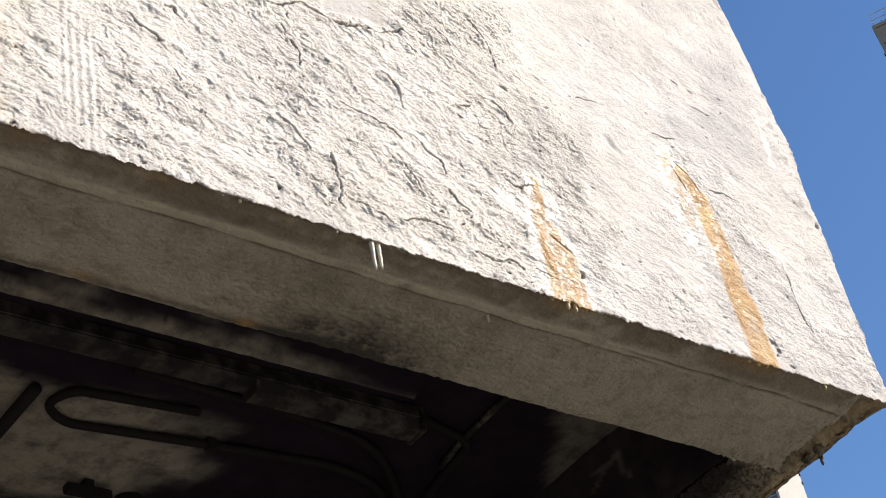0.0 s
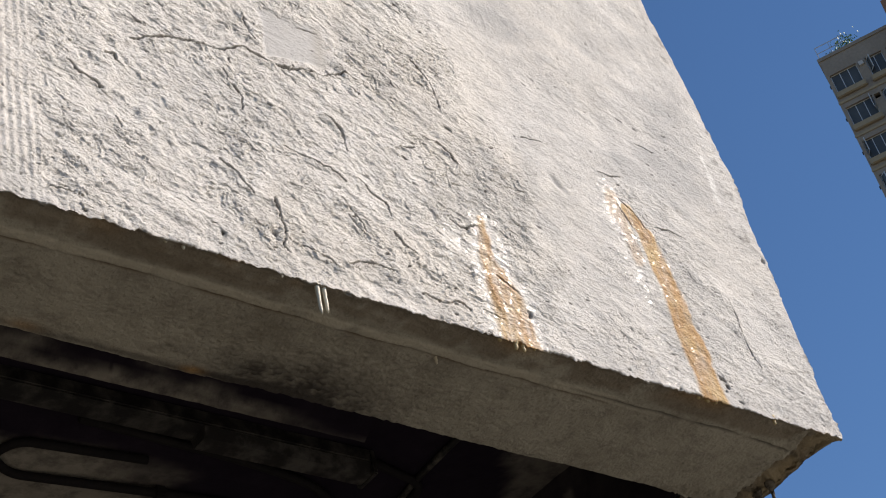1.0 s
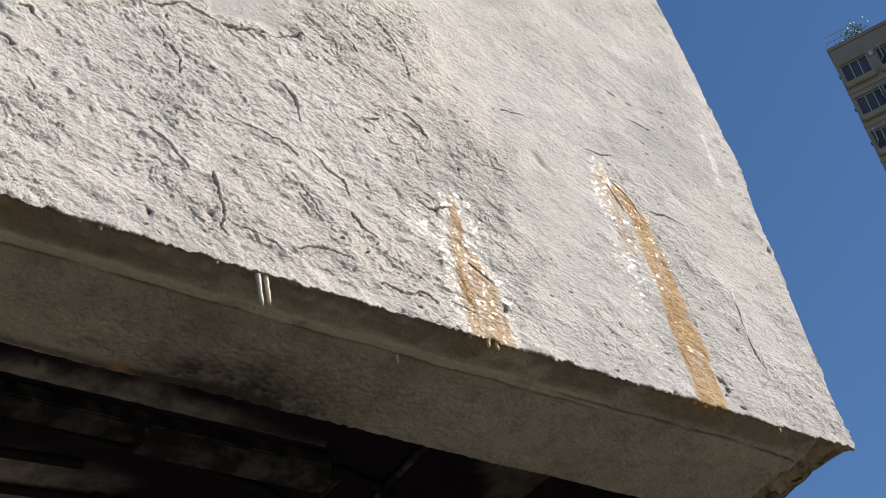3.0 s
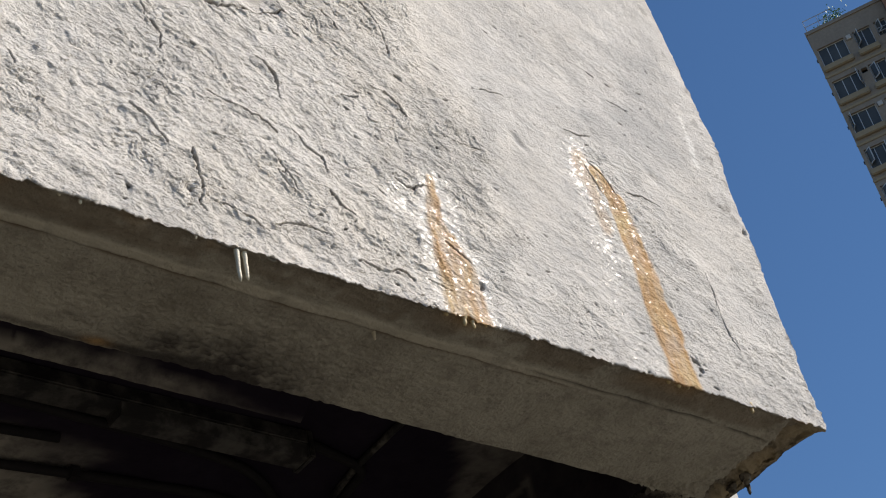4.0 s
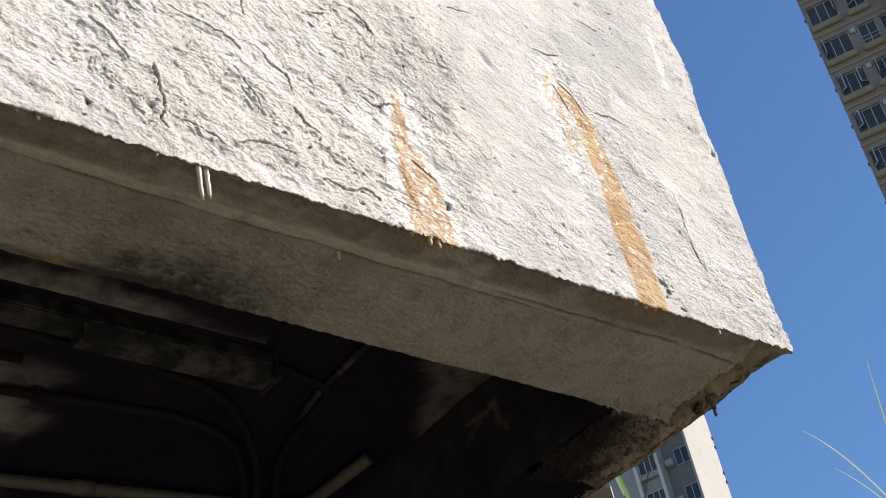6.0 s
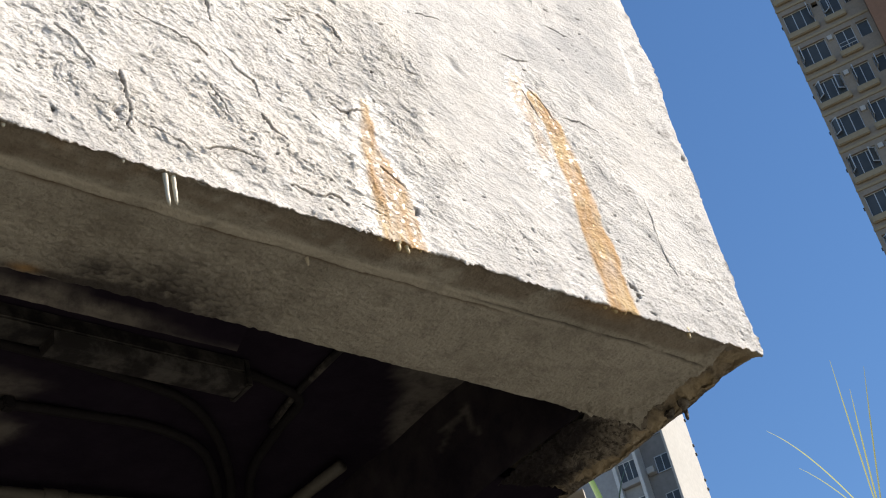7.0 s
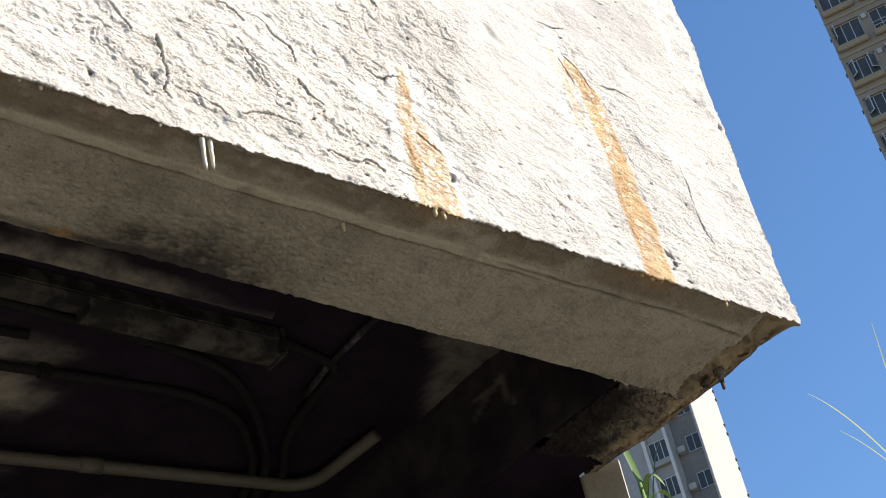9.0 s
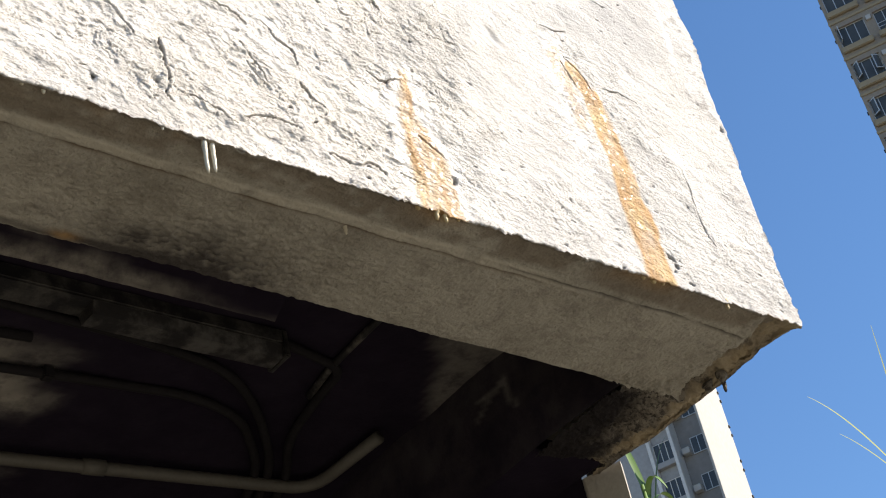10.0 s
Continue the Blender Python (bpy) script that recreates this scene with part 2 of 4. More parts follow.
def bent(points, r, steps=7):
    """Rounds the corners of a polyline with radius r."""
    pts = [Vector(q) for q in points]
    out = [pts[0]]
    for a, b, c in zip(pts, pts[1:], pts[2:]):
        da, dc = (a - b), (c - b)
        k = min(r, da.length * 0.45, dc.length * 0.45)
        s, e = b + da.normalized() * k, b + dc.normalized() * k
        for i in range(steps + 1):
            u = i / steps
            out.append(s * (1 - u) ** 2 + b * 2 * u * (1 - u) + e * u * u)
    out.append(pts[-1])
    return out


def lattice(seed):
    rng = np.random.RandomState(seed)
    perm = rng.permutation(256)
    perm = np.concatenate([perm, perm, perm])
    g = rng.normal(size=(256, 3))
    g /= np.linalg.norm(g, axis=1)[:, None]
    return perm, g


LAT = {}


def perlin(q, seed=0):
    """Gradient noise, about -1 to 1, at an array of points (n, 3)."""
    if seed not in LAT:
        LAT[seed] = lattice(seed)
    perm, g = LAT[seed]
    i = np.floor(q).astype(int)
    f = q - i
    u = f * f * f * (f * (f * 6 - 15) + 10)
    i &= 255
    total = np.zeros(len(q))
    for dx in (0, 1):
        for dy in (0, 1):
            for dz in (0, 1):
                h = perm[perm[perm[i[:, 0] + dx] + i[:, 1] + dy] + i[:, 2] + dz]
                d = f - np.array((dx, dy, dz))
                w = np.abs(1 - dx - u[:, 0]) * np.abs(1 - dy - u[:, 1]) * np.abs(1 - dz - u[:, 2])
                total += w * np.einsum("ij,ij->i", g[h], d)
    return total * 1.6


def fbm(q, octaves=4, seed=0, gain=0.5):
    s, a = np.zeros(len(q)), 1.0
    for k in range(octaves):
        s += a * perlin(q * 2.0 ** k, seed + k)
        a *= gain
    return s


def flat_noise(u, v, seed=0):
    """Gradient noise in a plane, about -1 to 1."""
    if seed not in LAT:
        LAT[seed] = lattice(seed)
    perm, g = LAT[seed]
    i, j = np.floor(u).astype(np.int32), np.floor(v).astype(np.int32)
    a, b = (u - i).astype(np.float32), (v - j).astype(np.float32)
    i, j = i & 255, j & 255
    wa, wb = a * a * a * (a * (a * 6 - 15) + 10), b * b * b * (b * (b * 6 - 15) + 10)
    gx, gy = g[:, 0].astype(np.float32), g[:, 1].astype(np.float32)
    rows = []
    for dy in (0, 1):
        h0, h1 = perm[perm[i] + j + dy], perm[perm[i + 1] + j + dy]
        n0 = gx[h0] * a + gy[h0] * (b - dy)
        n1 = gx[h1] * (a - 1) + gy[h1] * (b - dy)
        rows.append(n0 + wa * (n1 - n0))
    return (rows[0] + wb * (rows[1] - rows[0])) * 1.9


def flat_fbm(u, v, octaves=4, seed=0, gain=0.5):
    s, a = 0.0, 1.0
    for k in range(octaves):
        s = s + a * flat_noise(u * 2.0 ** k, v * 2.0 ** k, seed + k)
        a *= gain
    return s


def terrace(v, width):
    """Flat steps at whole numbers with short cliffs between."""
    k = np.floor(v)
    return k + sstep(0.5 - width, 0.5 + width, v - k)


def sstep(a, b, x):
    u = np.clip((x - a) / (b - a), 0, 1)
    return u * u * (3 - 2 * u)


def near_line(px, pz, points):
    """Distance from points of a plane to a polyline, and how far along it (0 to 1) the foot lies."""
    best, along = np.full(len(px), 9.0), np.zeros(len(px))
    n = len(points) - 1
    for k, ((ax, az), (bx, bz)) in enumerate(zip(points, points[1:])):
        dx, dz = bx - ax, bz - az
        u = np.clip(((px - ax) * dx + (pz - az) * dz) / (dx * dx + dz * dz), 0, 1)
        d = np.hypot(px - ax - u * dx, pz - az - u * dz)
        hit = d < best
        best = np.where(hit, d, best)
        along = np.where(hit, (k + u) / n, along)
    return best, along


def sheet(origin, du, dv, nu, nv, fine=None):
    """Points of a regular grid, row by row, and its quads."""
    steps = np.linspace(0, 1, nv + 1)
    if fine:
        steps = np.interp(steps, (0, fine[0], 1), (0, fine[1], 1))
    u, v = np.meshgrid(np.linspace(0, 1, nu + 1), steps, indexing="ij")
    pts = np.array(origin) + u.reshape(-1, 1) * np.array(du) + v.reshape(-1, 1) * np.array(dv)
    i = (np.arange(nu)[:, None] * (nv + 1) + np.arange(nv)[None, :]).ravel()
    quads = np.stack([i, i + nv + 1, i + nv + 2, i + 1], 1)
    return pts, quads


def mesh_from(name, pts, quads, material, parent, masks, label="", smooth=True):
    me = bpy.data.meshes.new(name)
    me.vertices.add(len(pts))
    me.vertices.foreach_set("co", np.asarray(pts, dtype=np.float32).ravel())
    me.loops.add(len(quads) * 4)
    me.loops.foreach_set("vertex_index", quads.astype(np.int32).ravel())
    me.polygons.add(len(quads))
    me.polygons.foreach_set("loop_start", np.arange(0, len(quads) * 4, 4, dtype=np.int32))
    me.update(calc_edges=True)
    me.validate()
    for key, val in masks.items():
        a = me.attributes.new(key, "FLOAT", "POINT")
        a.data.foreach_set("value", np.clip(val, 0, 1).astype(np.float32))
    if smooth:
        me.shade_smooth()
    me.materials.append(material)
    ob = new(name, me)
    ob.parent = parent
    if label:
        tagged(ob, label)
    return ob


# ---- the plan ----
H = 3.20          # underside of the beam
BW = 0.298        # beam width, front to back
RW = 0.195        # width of the return at the end
YS = 0.545        # where the end wall begins
ZC = 3.45         # ceiling of the recess
TOP = 4.80        # top of the beam
XL = -2.10        # end of the finely shaped stretch

# ---- ground ----
bm = bmesh.new()
bmesh.ops.create_grid(bm, x_segments=60, y_segments=60, size=2500)
ground = part("ground", bm, M_GROUND)
tagged(ground, "pale worn concrete ground in full sun", "ground", kind="structure")

# ---- the concrete overhang ----
canopy = thing("concrete_canopy", "rough painted concrete canopy beam, cracked, rust-stained, broken at the corner", "canopy")

CRACKS_WIDE = [
    [(-1.763, 3.546), (-1.747, 3.525), (-1.723, 3.513), (-1.699, 3.505)],
    [(-1.695, 3.596), (-1.673, 3.597), (-1.657, 3.575)],
    [(-1.635, 3.659), (-1.546, 3.701), (-1.458, 3.713), (-1.388, 3.746), (-1.323, 3.729), (-1.233, 3.754), (-1.191, 3.763)],
    [(-1.444, 3.668), (-1.44, 3.64), (-1.421, 3.628), (-1.412, 3.608), (-1.418, 3.571)],
    [(-1.486, 3.421), (-1.465, 3.406), (-1.444, 3.392), (-1.43, 3.362)],
    [(-1.338, 3.517), (-1.288, 3.499), (-1.24, 3.489), (-1.209, 3.472)],
    [(-1.183, 3.497), (-1.161, 3.481), (-1.148, 3.462), (-1.12, 3.448), (-1.119, 3.415)],
    [(-0.989, 3.679), (-0.946, 3.681), (-0.927, 3.662), (-0.911, 3.632)],
    [(-0.97, 3.467), (-0.94, 3.457), (-0.9, 3.473)],
    [(-1.09, 3.246), (-1.061, 3.249), (-1.032, 3.243), (-0.996, 3.255), (-0.979, 3.245)],
    [(-1.38, 3.372), (-1.377, 3.342), (-1.37, 3.3), (-1.381, 3.258), (-1.367, 3.245)],
]
CRACKS_FINE = [
    [(-1.635, 3.728), (-1.618, 3.712), (-1.603, 3.709)],
    [(-1.19, 3.768), (-1.155, 3.786), (-1.124, 3.782)],
    [(-1.144, 3.752), (-1.124, 3.739)],
    [(-1.228, 3.637), (-1.197, 3.619), (-1.189, 3.553)],
    [(-1.059, 3.62), (-1.013, 3.638)],
    [(-0.969, 3.926), (-0.935, 3.884), (-0.919, 3.846), (-0.917, 3.796)],
    [(-1.683, 3.449), (-1.672, 3.418)],
    [(-1.816, 3.238), (-1.761, 3.239)],
    [(-1.38, 3.857), (-1.373, 3.817), (-1.358, 3.776)],
    [(-1.269, 3.873), (-1.237, 3.877), (-1.201, 3.878)],
    [(-1.351, 3.414), (-1.319, 3.417)],
    [(-1.061, 3.838), (-1.031, 3.802)],
    [(-1.231, 3.427), (-1.208, 3.396), (-1.192, 3.362), (-1.175, 3.357)],
    [(-1.123, 3.385), (-1.11, 3.358), (-1.079, 3.345)],
    [(-1.019, 3.434), (-1.001, 3.412)],
    [(-1.251, 3.269), (-1.198, 3.281), (-1.142, 3.278)],
    [(-1.369, 3.281), (-1.321, 3.273), (-1.283, 3.261), (-1.259, 3.24)],
]
CRACKS_SPARSE = [
    [(-0.445, 3.72), (-0.412, 3.688), (-0.388, 3.645)],
    [(-0.455, 3.7), (-0.425, 3.635)],
    [(-0.79, 3.626), (-0.76, 3.627), (-0.735, 3.625)],
    [(-0.485, 3.784), (-0.452, 3.782), (-0.415, 3.791)],
    [(-0.359, 3.664), (-0.31, 3.67), (-0.266, 3.663)],
    [(-0.318, 3.942), (-0.263, 3.928)],
    [(-0.698, 3.799), (-0.637, 3.806)],
    [(-0.354, 4.007), (-0.334, 3.997)],
    [(-0.197, 3.515), (-0.196, 3.451), (-0.201, 3.413), (-0.191, 3.369), (-0.178, 3.322)],
    [(-0.892, 3.356), (-0.857, 3.334), (-0.833, 3.318)],
    [(-0.948, 3.255), (-0.901, 3.247)],
    [(-1.289, 3.196), (-1.252, 3.201)],
    [(-1.221, 3.393), (-1.197, 3.351)],
]


def cut(px, pz, lines, width):
    """How deep within one of the cracks each point lies, 0 to 1, and the height of its lifted lip."""
    depth, lip = np.zeros(len(px)), np.zeros(len(px))
    for line in lines:
        a, b = np.array(line).min(0) - 0.03, np.array(line).max(0) + 0.03
        k = np.nonzero((px > a[0]) & (px < b[0]) & (pz > a[1]) & (pz < b[1]))[0]
        if not len(k):
            continue
        d, s = near_line(px[k], pz[k], line)
        w = width[k] * (0.35 + 0.65 * np.sin(np.pi * np.clip(s * 0.9 + 0.05, 0, 1)))
        depth[k] = np.maximum(depth[k], np.exp(-(d / w) ** 4))
        lip[k] = np.maximum(lip[k], np.exp(-(d / 0.011) ** 2))
    return depth, lip


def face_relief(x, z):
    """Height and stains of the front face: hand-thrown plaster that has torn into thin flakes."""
    ca, sa = math.cos(radians(-32)), math.sin(radians(-32))
    along, across = x * ca + z * sa, -x * sa + z * ca
    cb, sb = math.cos(radians(-12)), math.sin(radians(-12))
    lon, lat = x * cb + z * sb, -x * sb + z * cb
    wx, wz = 0.010 * flat_fbm(x * 22, z * 22, 3, 5, 0.6), 0.010 * flat_fbm(x * 22, z * 22, 3, 8, 0.6)
    low = flat_fbm(x * 3, z * 3, 3, 9)
    mid = flat_fbm(x * 9, z * 9, 3, 11)
    n1, n2 = flat_fbm(x * 14, z * 14, 3, 90), flat_fbm(x * 40, z * 40, 3, 93)
    rough = 0.20 + 0.80 * sstep(-0.11, 0.09, -0.80 - x + 0.13 * low - 0.10 * np.maximum(z - 3.65, 0))
    rough = np.maximum(rough, 0.62 * sstep(0.44, 0.06, z - H + 0.16 * mid))
    rough = np.maximum(rough, 0.50 * sstep(0.10, 0.03, np.abs(x + 0.24 + 0.45 * (z - 3.5)) + 0.05 * mid) * sstep(3.78, 3.60, z))
    rough = np.maximum(rough, 0.62 * sstep(0.22, 0.07, np.hypot((x + 0.36) * 0.9, (z - 3.56) * 0.75) + 0.07 * mid))
    # flakes: terraced noise, torn open only here and there
    q1 = flat_fbm((along + wx) * 9, (across + wz) * 19, 4, 20, 0.55)
    q2 = flat_fbm((lon + 0.7 * wx) * 22, (lat + 0.7 * wz) * 52, 4, 26, 0.58)
    g1 = sstep(-0.10, 0.35, flat_fbm(along * 6, across * 11, 3, 31))
    g2 = sstep(-0.25, 0.30, flat_fbm(lon * 11, lat * 24, 3, 34))
    f1, f2 = q1 * 2.6, q2 * 2.3
    h = rough * 0.0027 * (0.45 * f1 + g1 * (terrace(f1, 0.06) - f1))
    h += rough * 0.0016 * (0.40 * f2 + g2 * (terrace(f2, 0.10) - f2))
    h += 0.0040 * flat_fbm(x * 4.5, z * 4.5, 3, 36) + 0.0010 * (0.3 + rough) * n2
    # trowel strokes on the smooth part
    stroke = flat_fbm((lon + 2 * wx) * 4.5, (lat + 2 * wz) * 15, 4, 41, 0.55)
    h += (1 - rough) * 0.0009 * stroke
    # pocks, drawn out along the strokes
    pock = flat_noise((lon + 0.5 * wx) * 46, (lat + 0.5 * wz) * 150, 45)
    pocks = sstep(0.70, 0.90, pock) * sstep(-0.5, 0.1, flat_noise(x * 6, z * 6, 46)) * (0.45 + 0.55 * rough)
    h -= 0.0042 * pocks
    # hair cracks
    web = flat_fbm((along + wx) * 7, (across + wz) * 15, 4, 50, 0.6)
    hair = np.exp(-(web / 0.012) ** 2) * sstep(0.05, 0.30, flat_fbm(x * 8, z * 8, 3, 55)) * sstep(0.2, 0.7, rough)
    h -= 0.0030 * hair
    jit, jot = 0.0050 * flat_fbm(x * 24, z * 24, 4, 60, 0.6), 0.0050 * flat_fbm(x * 28, z * 28, 4, 68, 0.6)
    wide = 0.0022 * (0.7 + 0.9 * np.abs(flat_noise(x * 13, z * 13, 65)))
    d1, l1 = cut(x + jit, z + jot, CRACKS_WIDE, 1.15 * wide)
    d2, l2 = cut(x + jit, z + jot, CRACKS_FINE, 0.75 * wide)
    d3, l3 = cut(x + 0.6 * jit, z + 0.6 * jot, CRACKS_SPARSE, 0.62 * wide)
    broken = sstep(-0.62, -0.35, flat_noise(x * 16, z * 16, 67))
    trench = np.maximum(np.maximum(d1, 0.85 * d2), 0.75 * d3) * (0.3 + 0.7 * broken)
    h += 0.0022 * np.maximum(np.maximum(l1, 0.7 * l2), 0.35 * l3)
    h -= 0.0120 * trench
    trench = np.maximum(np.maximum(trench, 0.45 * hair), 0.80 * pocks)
    # a thumb-sized dent, a trowelled patch, a strip of combed lines
    dent = np.exp(-(((x + 0.627) * 0.62 - (z - 3.692) * 0.78) / 0.024) ** 2 - (((x + 0.627) * 0.78 + (z - 3.692) * 0.62) / 0.010) ** 2)
    h -= 0.0042 * dent
    patch = sstep(-1.345, -1.330, x + 0.006 * n1) * sstep(-1.165, -1.215, x + 0.006 * n1) * sstep(0.0, 0.012, z - 3.752 - 0.16 * (x + 1.33) + 0.008 * n1)
    patch = patch * sstep(3.905, 3.885, z + 0.01 * n1 - 0.12 * (x + 1.25))
    h = h * (1 - 0.85 * patch) - 0.0022 * patch
    comb = sstep(-1.895, -1.885, x) * sstep(-1.815, -1.83, x)
    h = h * (1 - 0.4 * comb) + comb * 0.0010 * np.sin(x * 420 + 2.0 * flat_noise(x * 6, z * 6, 48)) * sstep(-0.6, 0.3, flat_noise(x * 5, z * 5, 49))
    # small spalled holes beside the lower ends of the stains
    hx, hz = x + 1.5 * jit, z + 1.5 * jot
    hole = np.exp(-((hx + 0.318 + 0.25 * (hz - 3.268)) / 0.0065) ** 4 - ((hz - 3.268) / 0.009) ** 4)
    hole = np.maximum(hole, np.exp(-((hx + 0.311) / 0.0055) ** 4 - ((hz - 3.247) / 0.008) ** 4))
    hole = np.maximum(hole, np.exp(-((hx + 0.828) / 0.0042) ** 4 - ((hz - 3.282) / 0.0055) ** 4))
    hole = np.maximum(hole, 0.5 * np.exp(-((hx + 0.008) / 0.005) ** 4 - ((hz - 3.69) / 0.009) ** 4))
    h -= 0.013 * hole
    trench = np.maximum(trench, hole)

    # stains, and a greyer tone over the dent
    dl, sl = near_line(x + 0.008 * n1, z, [(-0.885, 3.50), (-0.896, 3.40), (-0.884, 3.30), (-0.872, 3.18)])
    dr, sr = near_line(x + 0.008 * n1, z, [(-0.428, 3.69), (-0.395, 3.63), (-0.383, 3.45), (-0.372, 3.33), (-0.366, 3.18)])
    dp, sp = near_line(x + 0.010 * n1, z, [(-0.464, 3.722), (-0.458, 3.63), (-0.452, 3.54)])
    run_l = 0.72 + 0.30 * flat_fbm(x * 60, z * 9, 3, 70)
    rust = sstep(0.014 + 0.048 * sl, 0.007 + 0.034 * sl, dl + 0.005 * n1) * run_l
    rust = np.maximum(rust, sstep(0.024 + 0.026 * sr, 0.015 + 0.019 * sr, dr + 0.004 * n1) * (run_l + 0.20))
    rust = np.maximum(rust, 0.55 * sstep(0.028, 0.010, dp) * run_l)
    fringe = sstep(0.036 + 0.060 * sl, 0.016 + 0.034 * sl, dl + 0.012 * n1) * (1 - 0.3 * sstep(0.8, 1.0, sl))
    wet = np.maximum(fringe, 0.8 * sstep(0.040, 0.016, dr + 0.010 * n1) * (1 - 0.5 * sr))
    dw, sw = near_line(x + 0.012 * n1, z, [(-0.466, 3.735), (-0.466, 3.572), (-0.472, 3.437), (-0.468, 3.20)])
    wet = np.maximum(wet, 0.5 * sstep(0.046, 0.016, dw + 0.014 * n1) * (1 - 0.75 * sstep(0.45, 0.8, sw)))
    wet = np.maximum(wet, 0.7 * sstep(0.030, 0.010, np.hypot(x + 0.968, (z - 3.43) * 0.7) + 0.01 * n1))
    h = h * (1 - 0.45 * np.clip(wet, 0, 1))
    wet = wet * (1 - 0.72 * np.clip(rust, 0, 1))
    calc = 0.16 * wet * sstep(0.15, 0.55, n2 + 0.4 * n1) * (1 - 0.7 * rust)
    ds, _ = near_line(x, z, [(-0.083, 3.985), (-0.085, 3.925), (-0.088, 3.85)])
    calc = np.maximum(calc, 0.55 * sstep(0.013, 0.003, ds + 0.006 * n1))
    dv, _ = near_line(x, z, [(-1.00, 3.42), (-0.985, 3.33), (-0.972, 3.25)])
    calc = np.maximum(calc, 0.45 * sstep(0.006, 0.002, dv + 0.003 * n1))
    grey = 0.65 * np.exp(-((x + 0.87) / 0.045) ** 2 - ((z - 3.545) / 0.07) ** 2) * sstep(-0.3, 0.5, n1)
    grey = np.maximum(grey, 0.5 * np.exp(-((x + 0.40) / 0.10) ** 2 - ((z - 3.745) / 0.03) ** 2) * sstep(-0.2, 0.5, n1))
    grey = np.maximum(grey, 0.40 * np.exp(-((x + 1.60) / 0.10) ** 2 - ((z - 3.46) / 0.09) ** 2) * sstep(-0.2, 0.5, n2))
    grey = np.maximum(grey, 0.30 * sstep(0.1, 0.7, low) + 0.46 * sstep(-0.88, -0.60, x + 0.1 * n1 + 0.25 * np.maximum(z - 3.9, 0)) * (0.6 + 0.5 * sstep(-0.5, 0.5, stroke)))
    grey = np.maximum(grey, 0.55 * patch)
    grey = np.maximum(grey, 0.42 * sstep(0.050, 0.034, dw + 0.006 * n1) * sstep(0.55, 0.75, sw) * sstep(0.0, 0.02, dr - 0.03))
    grey = np.maximum(grey, 0.75 * dent)
    # cracks, pocks and holes: dirt plus painted shade; mottled dirt near the end
    dirt_shade = np.maximum(np.minimum(1.25 * trench, 0.97) * (1 - 0.4 * wet), 0.45 * sstep(0.35, 0.8, n2 + 0.5 * n1) * sstep(-0.14, 0.02, x + 0.03 * n1))
    cream = 0.22 * sstep(0.10, 0.45, flat_fbm(x * 1.6, z * 1.6, 3, 102) + 0.5 * sstep(-0.92, -0.76, x) * sstep(3.72, 3.95, z))
    cream = np.maximum(cream, 0.9 * np.exp(-((x + 1.205 - 0.1 * (z - 3.8)) / 0.016) ** 2) * patch)
    cream = np.maximum(cream, 0.8 * np.exp(-((x + 2.0) / 0.05) ** 2) * sstep(-0.5, 0.4, n1))
    return h, dict(rough=rough * (1 - 0.7 * patch), rust=rust, wet=wet, calc=calc, grey=grey, dirt_shade=dirt_shade, cream=cream)


